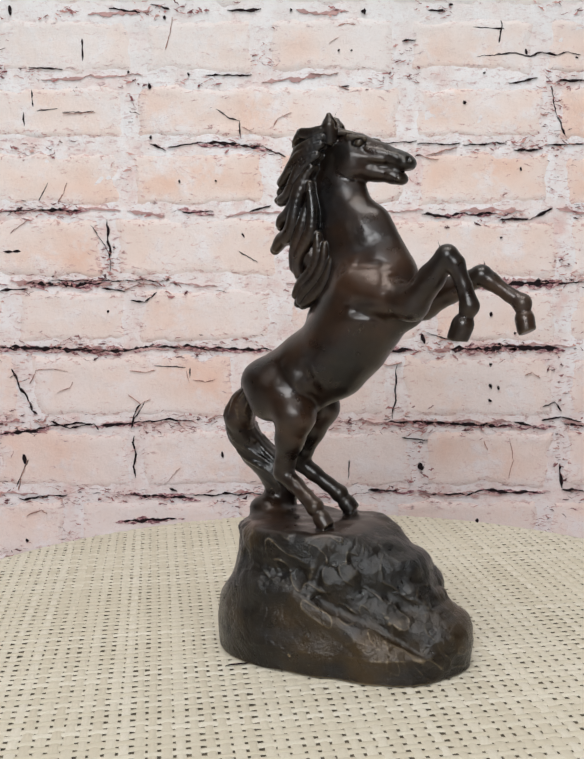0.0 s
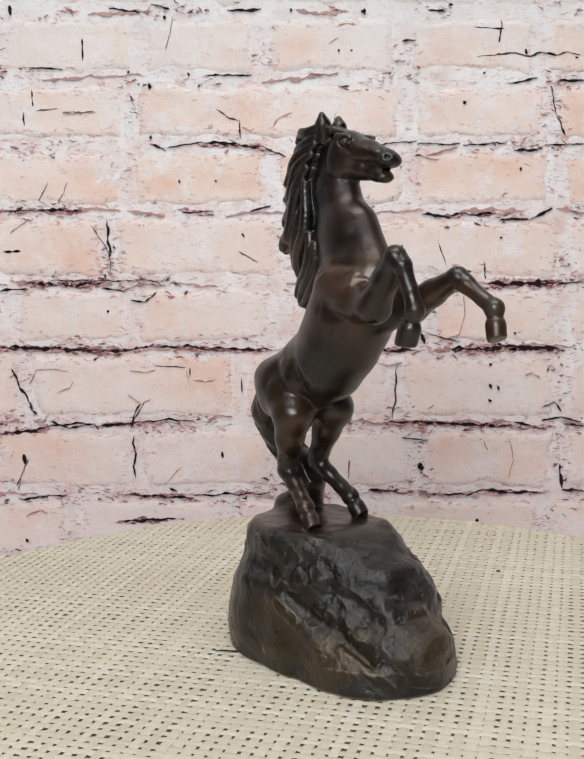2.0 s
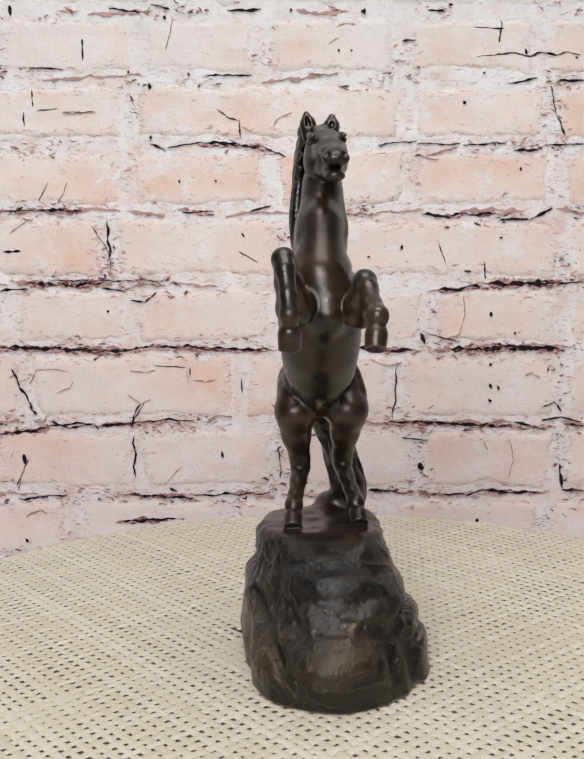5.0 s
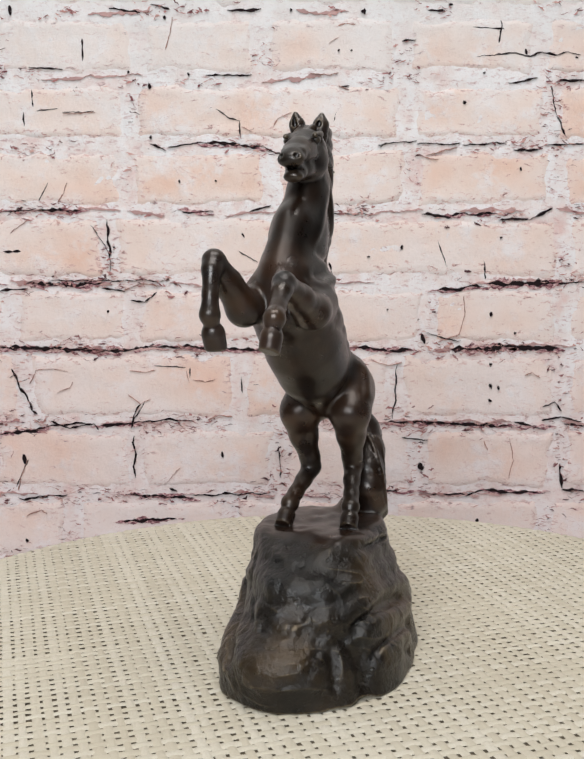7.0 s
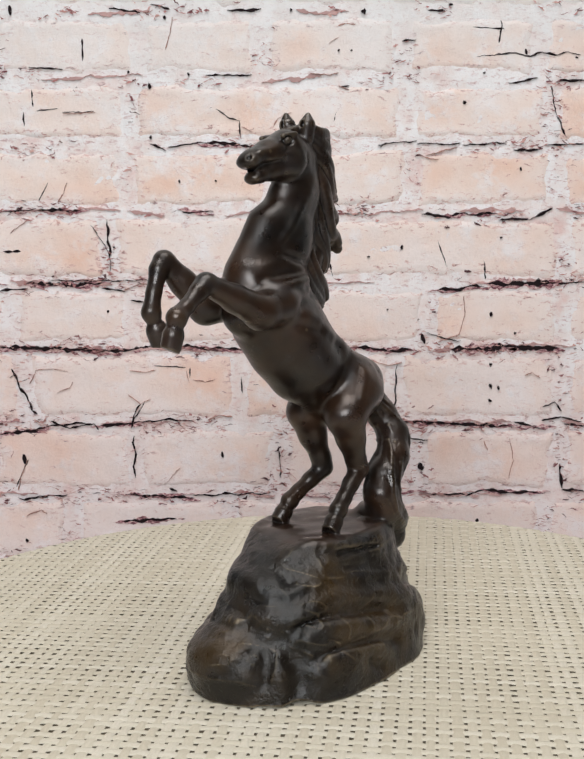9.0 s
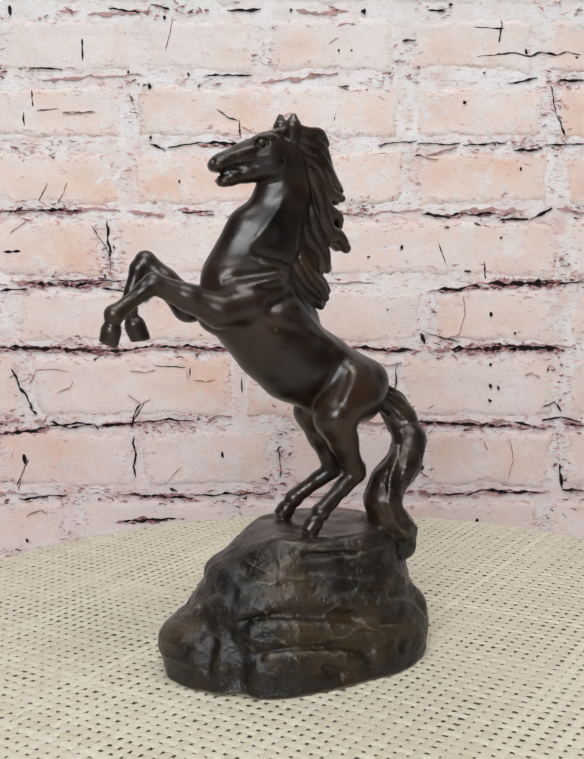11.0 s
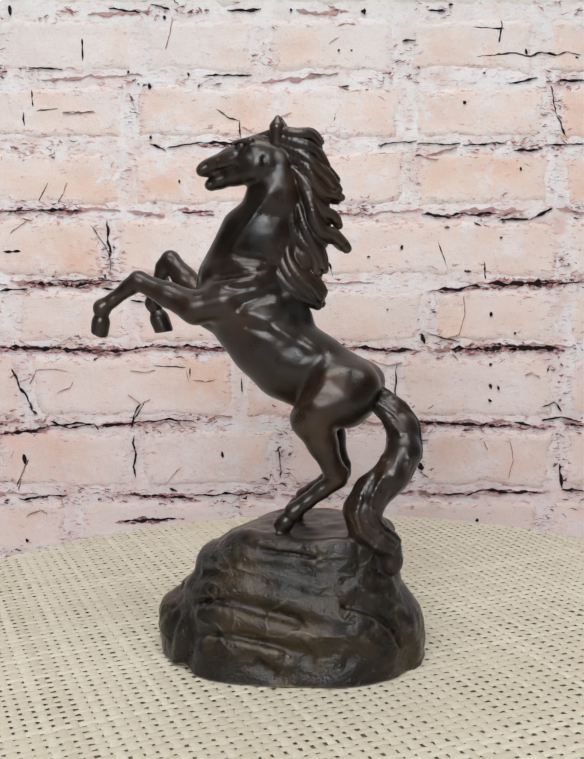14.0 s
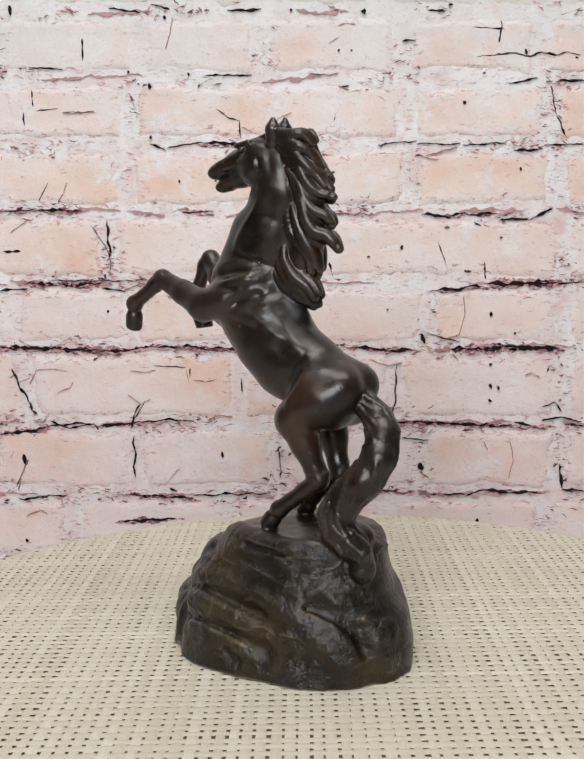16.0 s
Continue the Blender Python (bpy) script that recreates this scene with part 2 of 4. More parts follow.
def gap(wall, name, u0, v0, u1, v1, half, mat, rnd, y=-0.0016, smooth=False):
    """An irregular crack with ragged edges, from one end to the other."""
    length = math.hypot(u1 - u0, v1 - v0)
    n = max(5, int(length / 2.2))
    du, dv = (u1 - u0) / length, (v1 - v0) / length
    seed = rnd.uniform(0, 900)
    verts, faces = [], []
    for i in range(n):
        s = i / (n - 1)
        side = noise.noise(Vector((s * length * 0.08, seed, 0))) * min(3.0, length * 0.06) + noise.noise(Vector((s * length * 0.35, seed, 2))) * 0.8
        taper = min(1.0, 6 * s, 6 * (1 - s)) ** 0.7
        w = half * taper * (0.35 + 2.4 * max(0.0, 0.28 + noise.noise(Vector((s * length * 0.17, seed, 5))) * 0.8 + noise.noise(Vector((s * length * 0.6, seed, 6))) * 0.3))
        if smooth:
            w = half * taper * (0.75 + 1.3 * noise.noise(Vector((s * length * 0.07, seed, 5))) + 0.7 * noise.noise(Vector((s * length * 0.4, seed, 7))))
        w = max(0.06, w)
        wob = noise.noise(Vector((s * length * 0.5, seed, 8))) * half * 0.5
        for k, off in ((0, -w + wob), (1, w + wob)):
            o = off + side
            verts.append(((u0 + du * s * length - dv * o) / 1000, y, (v0 + dv * s * length + du * o) / 1000))
        if i:
            a = 2 * i
            faces.append((a - 2, a, a + 1, a - 1))
    m = len(verts)
    verts += [(x, 0.002, z) for x, _, z in verts]
    for i in range(1, n):
        a = 2 * i
        faces += [(a - 2, m + a - 2, m + a, a), (a - 1, a + 1, m + a + 1, m + a - 1)]
    part(name, mesh_of(name, verts, faces, mat, False), wall)


def courses(wall):
    rnd = random.Random(4)
    rows = [(407.4, 348.6, (-347, -192, -38, 85, 185, 335)),
            (348.6, 286.6, (-285, -146, -29, 104, 234, 338)),
            (286.6, 225.8, (-296, -154, 109, 247, 358)),
            (225.8, 163.2, (-304, -159, -18, 113, 254, 371)),
            (163.2, 94.4, (-324, -177, -6, 263, 392)),
            (94.4, 30.6, (-374, -275, -155, -13, 133, 265, 376)),
            (30.6, -43.9, (-392, -261, -51, 101, 265, 394)),
            (-43.9, -114.9, (-299, -153, -12, 126, 265, 392)),
            (-114.9, -184.7, (-385, -220, -60, 96, 251, 396)),
            (-184.7, -245, (-295, -148, 18, 180, 337))]
    for top, low, joints in rows:
        for a, b in zip(joints, joints[1:]):
            brick(wall, a + 6, b - 6, low + 5, top - 5, rnd)
    # reddish crumbs in the joints, more of them in the lower courses
    for top, low, joints in rows:
        for a, b in zip(joints, joints[1:]):
            for s in (0.0, 0.34, 0.67):
                if rnd.random() < (0.7 if low < 170 else 0.15):
                    u = a + (b - a) * s
                    gap(wall, "crumbled_edge", u, low + rnd.uniform(-4, 4), u + (b - a) * rnd.uniform(0.25, 0.45), low + rnd.uniform(-4, 4), rnd.uniform(0.5, 1.5), rnd.choice((RUST, PINK, PINK)), rnd, -0.0013)


def cracks(wall):
    rnd = random.Random(11)

    def crack(u0, v0, u1, v1, half):
        if half > 0.65 and abs(u1 - u0) > 30:
            gap(wall, "crumbled_edge", u0 - 8, v0 - 1.0, u1 + 8, v1 - 1.0, half * 2.8, RUST, rnd, -0.0012, True)
        gap(wall, "crack", u0, v0, u1, v1, half * (1.35 if half > 0.65 and abs(u1 - u0) > 30 else 1.0), CRACK, rnd)

    crack(-198, 324, -198, 303, 0.6)
    crack(-249, 298, -217, 296, 0.5)
    crack(-82, 291, -38, 290, 0.6)
    crack(-247, 277, -246, 261, 0.7)
    crack(-255, 256, -255, 243, 0.7)
    crack(-88, 264, -50, 248, 0.4)
    crack(-50, 248, -49, 233, 0.5)
    crack(-136, 227, -120, 221, 0.9)
    crack(-119, 224, -85, 228, 0.5)
    crack(-85, 228, -27, 224, 0.8)
    crack(-27, 224, -6, 214, 0.5)
    crack(-281, 163, -246, 165, 0.5)
    crack(-245, 164, -204, 164, 0.9)
    crack(-178, 155, -176, 106, 0.7)
    crack(-279, 125, -262, 125, 1.2)
    crack(-195, 150, -177, 125, 0.3)
    crack(-106, 162, -76, 164, 0.4)
    crack(-41, 163, -20, 169, 0.7)
    crack(-284, 87, -256, 89, 0.9)
    crack(-258, 93, -183, 94, 1.2)
    crack(-185, 90, -162, 87, 0.6)
    crack(-237, 97, -119, 97, 0.4)
    crack(-286, 32, -186, 29, 1.2)
    crack(-189, 28, -134, 33, 1.2)
    crack(-134, 33, -20, 29, 0.7)
    crack(-275, 11, -268, -3, 0.6)
    crack(-266, -8, -255, -29, 0.5)
    crack(-289, -56, -243, -47, 0.8)
    crack(-243, -46, -203, -44, 0.6)
    crack(-191, -46, -152, -42, 0.9)
    crack(-152, -41, -97, -40, 0.6)
    crack(-156, -56, -156, -98, 0.9)
    crack(-145, -22, -156, -41, 0.5)
    crack(-169, -142, -115, -140, 0.9)
    crack(-267, -120, -243, -118, 0.6)
    crack(-272, -120, -224, -116, 0.4)
    crack(-166, -115, -98, -119, 0.7)
    crack(-98, -116, -21, -114, 0.6)
    crack(-261, -80, -274, -107, 0.4)
    crack(175, 309, 273, 311, 0.5)
    crack(197, 341, 196, 320, 0.6)
    crack(251, 286, 277, 286, 0.7)
    crack(246, 281, 252, 253, 0.4)
    crack(252, 253, 262, 233, 0.5)
    crack(119, 228, 161, 227, 0.4)
    crack(163, 227, 205, 227, 0.4)
    crack(212, 221, 236, 222, 0.7)
    crack(242, 226, 279, 226, 0.5)
    crack(125, 162, 153, 157, 0.9)
    crack(153, 160, 199, 161, 0.7)
    crack(200, 155, 228, 157, 0.9)
    crack(228, 155, 251, 167, 0.9)
    crack(141, 134, 150, 110, 0.4)
    crack(186, 116, 188, 98, 0.6)
    crack(189, 94, 258, 95, 1.4)
    crack(140, 87, 187, 92, 0.7)
    crack(258, 94, 284, 96, 0.7)
    crack(63, 32, 117, 29, 0.8)
    crack(155, 30, 219, 33, 1.2)
    crack(217, 32, 260, 30, 1.2)
    crack(126, 46, 130, 35, 1.4)
    crack(103, 15, 99, -39, 0.5)
    crack(94, -42, 219, -46, 0.8)
    crack(219, -42, 248, -49, 0.7)
    crack(269, -44, 289, -46, 0.7)
    crack(126, -83, 129, -91, 1.4)
    crack(76, -111, 105, -112, 0.9)
    crack(134, -115, 173, -114, 0.5)
    crack(173, -117, 192, -110, 0.5)
    crack(192, -111, 245, -113, 0.7)
    crack(269, -111, 292, -112, 1.2)
    crack(266, -85, 269, -109, 1.2)
    crack(57, -80, 56, -100, 0.5)
    crack(-50, 2, -49, -13, 0.5)
    crack(-100, 12, -100, 2, 0.5)
    crack(-135, 14, -104, 12, 0.4)
    crack(-13, -66, -11, -98, 0.5)
    crack(45, 280, 54, 281, 0.5)
    crack(42, 257, 40, 248, 0.4)
    crack(84, 224, 91, 228, 0.5)
    crack(-48, 143, -46, 138, 0.5)
    crack(-51, 125, -33, 115, 0.4)
    crack(36, 115, 39, 101, 0.5)
    crack(36, 162, 73, 160, 0.5)
    crack(82, 226, 119, 230, 0.3)
    crack(-29, 351, -61, 349, 0.6)
    crack(-172, 351, -143, 348, 0.7)
    crack(-133, 355, -115, 351, 0.6)
    crack(128, 350, 144, 349, 0.6)
    crack(-234, 190, -243, 173, 0.3)
    crack(-243, 257, -223, 260, 0.3)
    crack(-218, 256, -188, 257, 0.3)
    crack(131, 45, 165, 38, 0.5)
    crack(200, 333, 170, 335, 0.5)
    crack(205, 284, 233, 288, 0.5)
    # fine branching cracks and small pits
    for half, *line in (
            (0.3, (-18, 243), (-13, 251), (-1, 256)),
            (0.3, (-225, 172), (-219, 180), (-216, 190)),
            (0.3, (-120, 314), (-115, 328), (-113, 344)),
            (0.6, (-149, -24), (-156, -35), (-159, -48)),
            (0.35, (-149, -24), (-161, -14)),
            (0.35, (-149, -24), (-139, -19)),
            (0.3, (-215, -2), (-218, -8), (-231, -13)),
            (0.25, (-258, -4), (-251, 9), (-234, 11), (-220, 8)),
            (0.5, (-238, -41), (-221, -48), (-195, -44), (-191, -50)),
            (0.45, (-265, -137), (-250, -131), (-244, -135)),
            (0.3, (167, 82), (169, 64), (163, 44)),
            (0.35, (143, 38), (164, 45)),
            (0.35, (214, -58), (220, -80), (215, -99)),
            (0.35, (128, 216), (158, 224)),
            (0.4, (43, 336), (50, 338), (60, 337)),
            (0.3, (35, 320), (44, 325)),
            (0.6, (-277, 2), (-271, 6), (-268, -8), (-262, -15)),
            (0.5, (-258, -22), (-256, -31), (-251, -34)),
            (0.4, (-261, -79), (-269, -97), (-272, -111)),
            (0.4, (-104, 9), (-101, -3)),
            (0.4, (-159, 9), (-144, 7), (-134, 10)),
            (0.4, (-97, 0), (-85, -2), (-75, 0)),
            (0.4, (-164, 87), (-147, 94), (-128, 92)),
            (0.5, (-157, 78), (-143, 76), (-131, 85)),
            (0.4, (-83, -40), (-71, -35), (-59, -37)),
            (0.25, (-127, -105), (-111, -88)),
            (0.7, (-122, -109), (-114, -112)),
            (0.3, (79, 19), (94, 14), (108, 17)),
            (0.4, (190, -61), (194, -71)),
            (0.5, (109, -58), (135, -60)),
            (0.5, (247, -41), (266, -37), (286, -42)),
            (0.35, (229, 4), (236, 7), (244, 2)),
            (0.5, (247, -27), (259, -22), (266, -32)),
            (0.3, (17, 293), (35, 290), (44, 293)),
            (0.4, (44, 281), (54, 277)),
            (0.5, (104, 322), (117, 323)),
            (0.3, (119, 217), (140, 212)),
            (0.3, (-48, 243), (-38, 238)),
            (0.3, (-218, 255), (-204, 255), (-187, 256)),
            (0.25, (-272, 143), (-253, 155))):
        for (u0, v0), (u1, v1) in zip(line, line[1:]):
            gap(wall, "crack", u0, v0, u1, v1, half if half > 0.45 else 0.75 * half, CRACK if half > 0.45 else BROWN, rnd, -0.0022)
    for u, v, r in (
            (194, 64, 1.6), (218, 46, 1.2), (195, 15, 1.6), (195, -6, 1.6), (203, -8, 1.1), (195, -21, 1.8), (-120, 343, 1.4), (67, 349, 2.4), (221, 312, 1.3),
            (269, 307, 1.4), (39, 200, 2.0), (149, 355, 2.0), (-265, 350, 1.6), (-135, 233, 1.3), (-179, 67, 1.3), (-69, -75, 1.4), (-265, -79, 2.2), (-265, -162, 1.6),
            (185, -142, 1.8), (-108, 191, 1), (-73, 192, 1), (-172, 129, 1), (182, 293, 1.1), (164, 265, 1.8), (74, 120, 1.5), (202, 138, 1.2), (219, 203, 1),
            (93, 69, 0.9), (-1, 350, 1.2), (44, 313, 1), (56, 313, 1), (-135, 280, 1.6), (-155, 293, 1.2), (-98, 291, 1.1), (106, 129, 1.6)):
        gap(wall, "pit", u - r, v, u + r, v + 0.3, 1.1 * r, CRACK, rnd, -0.0023)


def flakes(wall):
    """Loose flakes of old red brick and mortar along the joints: short ragged slivers."""
    rnd = random.Random(5)
    verts, faces = [], []
    for brk in [o for o in wall.children if o.name.startswith("brick")]:
        box_u = [v.co.x for v in brk.data.vertices]
        box_v = [v.co.z for v in brk.data.vertices]
        u0, u1, v0, v1 = min(box_u), max(box_u), min(box_v), max(box_v)
        for _ in range(int(210 * (u1 - u0 + v1 - v0) / 0.2)):
            side = rnd.random()
            if side < 0.74:
                u, v = rnd.uniform(u0, u1), (v0 if side < 0.45 else v1) + rnd.gauss(0, 0.0055)
            else:
                u, v = (u0 if side < 0.87 else u1) + rnd.gauss(0, 0.006), rnd.uniform(v0, v1)
            if noise.noise(Vector((u * 22, v * 30, 1.5))) < rnd.uniform(-0.15, 0.4) + 0.9 * max(-0.25, v - 0.12):
                continue
            a = rnd.gauss(0, 0.4)
            length, half = rnd.uniform(0.0012, 0.0085), rnd.uniform(0.00012, 0.00030) + 0.0008 * rnd.random() ** 5
            n, base = 6, len(verts)
            bend = rnd.uniform(-0.5, 0.5) * length
            for i in range(n):
                s = i / (n - 1) - 0.5
                x, z = s * length, bend * (0.25 - s * s) + rnd.uniform(-1, 1) * half
                w = half * (1.3 - 2.0 * abs(s)) * rnd.uniform(0.6, 1.5)
                for k in (-1, 1):
                    px, pz = x, z + k * w
                    verts.append((u + px * math.cos(a) - pz * math.sin(a), -0.0021, v + px * math.sin(a) + pz * math.cos(a)))
                if i:
                    b = base + 2 * i
                    faces.append((b - 2, b, b + 1, b - 1))
    part("loose_flakes", mesh_of("loose_flakes", verts, faces, FLAKE, False), wall, "red and dark flakes along the mortar joints")["kind"] = "stuff"


WALL = brick_wall()
courses(WALL)
cracks(WALL)
flakes(WALL)

# ---- the turning display disc with its woven straw cover ----
RADIUS = 0.3027


def lathe(profile, mat, name, n=96):
    verts, faces = [], []
    for i in range(n):
        a = 2 * math.pi * i / n
        verts += [(r * math.cos(a), r * math.sin(a), z) for r, z in profile]
    k = len(profile)
    for i in range(n):
        for j in range(k - 1):
            a, b = i * k + j, ((i + 1) % n) * k + j
            faces.append((a, b, b + 1, a + 1))
    return mesh_of(name, verts, faces, mat)


def weave():
    """Plain weave of flat straw strips, each over one and under the next, folded down over the rim."""
    rng = np.random.default_rng(7)
    pitch, verts, quads, count = 0.0067, [], [], 0
    n = int(RADIUS / pitch) + 2
    for way in (0, 1):
        for i in range(-n, n + 1):
            c = i * pitch + rng.normal(0, 0.00014)
            if abs(c) > RADIUS - 0.001:
                continue
            half = math.sqrt(RADIUS ** 2 - c * c) + 0.010
            s = np.arange(-half, half, pitch / 4)
            wide = 0.00246 * (1 + 0.2 * np.sin(s * rng.uniform(20, 60) + rng.uniform(0, 6)) * rng.uniform(0, 1)) * rng.uniform(0.9, 1.12)
            drift = 0.0004 * np.sin(s * rng.uniform(8, 25) + rng.uniform(0, 6))
            lift = 0.00022 * np.cos(math.pi * s / pitch) * (1 if (i + way) % 2 else -1)
            for off, drop in ((-1, -0.0004), (-0.45, 0.00012), (0.45, 0.00012), (1, -0.0004)):
                p = np.stack([s, c + drift + off * wide, lift + drop], 1)
                if way:
                    p = p[:, [1, 0, 2]]
                r = np.maximum(np.hypot(p[:, 0], p[:, 1]), 1e-9)
                over = np.maximum(r - RADIUS, 0)
                p[:, :2] *= ((RADIUS + 0.3 * np.minimum(over, 0.002)) / r)[:, None] ** (over > 0)[:, None]
                p[:, 2] -= over
                verts.append(p)
            m = len(s)
            k = np.arange(m - 1)
            for j in range(3):
                a, b = count + j * m + k, count + (j + 1) * m + k
                quads.append(np.stack([a, a + 1, b + 1, b] if not way else [a, b, b + 1, a + 1], 1))
            count += 4 * m
    return mesh_quads("woven_cover", np.concatenate(verts), np.concatenate(quads), STRAW)


def display_disc():
    disc = tagged(new("display_turntable"), "round turning display disc covered with beige woven straw cloth", "turntable")
    part("board", lathe([(0.0, -0.0016), (RADIUS - 0.004, -0.0016), (RADIUS - 0.002, -0.004), (RADIUS - 0.002, -0.018), (RADIUS - 0.006, -0.020), (0.0, -0.020)], BOARD, "board"), disc, "dark round board")
    part("base", lathe([(0.0, -0.020), (0.12, -0.020), (0.125, -0.024), (0.125, -0.116), (0.13, -0.120), (0.0, -0.120)], BOARD, "base"), disc, "dark drum base")
    cover = tagged(part("woven_cover", weave(), disc, "beige woven straw cover with small open gaps"), kind="stuff")
    cover.matrix_basis = pose(0, 0, 0, 0, 0, 7.4)
    return disc


DISC = display_disc()


def scrap(points, half, label, name):
    """A thin dark fibre or crumb that lies on the cover."""
    verts, faces = [], []
    for i, (x, y) in enumerate(points):
        w = half * (0.5 if i in (0, len(points) - 1) else 1.0)
        verts += [(x, y - w, 0.0), (x, y, 1.4 * w), (x, y + w, 0.0), (x, y, -0.4 * w)]
        if i:
            a = 4 * i
            faces += [(a - 4 + k, a + k, a + (k + 1) % 4, a - 4 + (k + 1) % 4) for k in range(4)]
    faces += [(0, 1, 2, 3), (len(verts) - 1, len(verts) - 2, len(verts) - 3, len(verts) - 4)]
    return tagged(new(name, mesh_of(name, verts, faces, CRACK)), label, "scrap")


CRUMB = scrap([(-0.0016, 0.0), (-0.0006, 0.0003), (0.0007, -0.0002), (0.0016, 0.0001)], 0.0007, "tiny black crumb lying on the woven straw cover", "crumb")
FIBRE = scrap([(-0.0075, 0.0), (-0.004, 0.0006), (0.0, 0.0), (0.004, -0.0005), (0.0075, 0.0003)], 0.0005, "dark loose fibre on the straw cover beside the rock", "fibre")

# ---- the bronze rearing horse on its rock ----
class Clay:
    """A block of distances in millimetres from which a smooth form is modelled: x forwards, y to the animal's left."""

    def __init__(self, lo, hi, step):
        self.step = step
        self.axes = [np.arange(a, b, step, dtype=np.float32) for a, b in zip(lo, hi)]
        self.field = np.full([len(a) for a in self.axes], 50.0, np.float32)

    def window(self, lo, hi):
        sl = tuple(slice(max(0, int(np.searchsorted(a, l))), int(np.searchsorted(a, h)) + 1) for a, l, h in zip(self.axes, lo, hi))
        x, y, z = (a[s] for a, s in zip(self.axes, sl))
        return sl, x[:, None, None], y[None, :, None], z[None, None, :]

    def join(self, sl, d, k):
        a = self.field[sl]
        h = np.clip(0.5 + 0.5 * (a - d) / k, 0, 1)
        self.field[sl] = a + (d - a) * h - k * h * (1 - h)

    def cut(self, sl, d, k):
        a = self.field[sl]
        h = np.clip(0.5 + 0.5 * (a + d) / k, 0, 1)
        self.field[sl] = a + (-d - a) * (1 - h) + k * h * (1 - h)

    def bone(self, a, b, ra, rb, k=2.0, flat=1.0, carve=False):
        a, b = np.array(a, float), np.array(b, float)
        r = max(ra, rb) + k + 1
        sl, x, y, z = self.window(np.minimum(a, b) - r, np.maximum(a, b) + r)
        ab = b - a
        mid = (a[1] + b[1]) / 2
        ay, by = mid + (a[1] - mid) / flat, mid + (b[1] - mid) / flat
        ys = mid + (y - mid) / flat
        dy = by - ay
        span = math.sqrt(ab[0] ** 2 + dy ** 2 + ab[2] ** 2) + 1e-6
        px, py, pz = x - a[0], ys - ay, z - a[2]
        h = (px * (ab[0] / span) + py * (dy / span) + pz * (ab[2] / span)).astype(np.float32)
        rho = np.sqrt(np.maximum((px * px + py * py + pz * pz).astype(np.float32) - h * h, 0))
        lean = max(-0.9, min(0.9, (ra - rb) / span))
        t = np.clip((h - rho * (lean / math.sqrt(1 - lean * lean))) / span, 0, 1)
        d = np.sqrt((h - t * span) ** 2 + rho * rho) - (ra + (rb - ra) * t)
        (self.cut if carve else self.join)(sl, d.astype(np.float32), k)

    def limb(self, joints, k=2.0, flat=1.0):
        for (p, r), (q, s) in zip(joints, joints[1:]):
            self.bone(p, q, r, s, k, flat)

    def blob(self, c, radii, k=3.0, carve=False):
        c, radii = np.array(c, float), np.array(radii, float)
        sl, x, y, z = self.window(c - radii - k - 1, c + radii + k + 1)
        q = np.sqrt(((x - c[0]) / radii[0]) ** 2 + ((y - c[1]) / radii[1]) ** 2 + ((z - c[2]) / radii[2]) ** 2)
        (self.cut if carve else self.join)(sl, ((q - 1) * radii.min()).astype(np.float32), k)

    def relief(self, side, a0, z0, a1, z1, amount, width):
        """Raises (or, with a negative amount, hollows) the flank along a line drawn on it."""
        r = 2.5 * width
        lo, hi = np.array((min(a0, a1) - r, -60, min(z0, z1) - r)), np.array((max(a0, a1) + r, 70, max(z0, z1) + r))
        sl, x, y, z = self.window(lo, hi)
        a, face = x, (y - 4) if side == "left" else (4 - y)
        da, dz = a1 - a0, z1 - z0
        t = np.clip(((a - a0) * da + (z - z0) * dz) / (da * da + dz * dz + 1e-9), 0, 1)
        taper = np.clip(4 * t, 0.35, 1) * np.clip(4 * (1 - t), 0.35, 1) if math.hypot(da, dz) > 2.5 * width else 1.0
        d2 = (a - a0 - t * da) ** 2 + (z - z0 - t * dz) ** 2
        self.field[sl] -= (amount * taper * np.exp(-d2 / width ** 2) * np.clip((face - 3) / 8, 0, 1)).astype(np.float32)

    def crease(self, amount, width, *line):
        """Raises a crisp ridge (or, with a negative amount, sinks a groove) along a line that lies on the surface."""
        line = [np.array(p, float) for p in line]
        r = 3.2 * width
        sl, x, y, z = self.window(np.min(line, 0) - r, np.max(line, 0) + r)
        best = None
        for p, q in zip(line, line[1:]):
            v = q - p
            t = np.clip(((x - p[0]) * v[0] + (y - p[1]) * v[1] + (z - p[2]) * v[2]) / (v @ v + 1e-9), 0, 1)
            d = (x - p[0] - t * v[0]) ** 2 + (y - p[1] - t * v[1]) ** 2 + (z - p[2] - t * v[2]) ** 2
            best = d if best is None else np.minimum(best, d)
        ends = [np.sqrt((x - p[0]) ** 2 + (y - p[1]) ** 2 + (z - p[2]) ** 2) for p in (line[0], line[-1])]
        fade = np.clip(np.minimum(*ends) / (2 * width), 0.3, 1)
        bell = np.exp(-(np.sqrt(best + 0.5) - 0.7) / width) - 0.04
        self.field[sl] -= (amount * fade * np.maximum(bell, 0)).astype(np.float32)

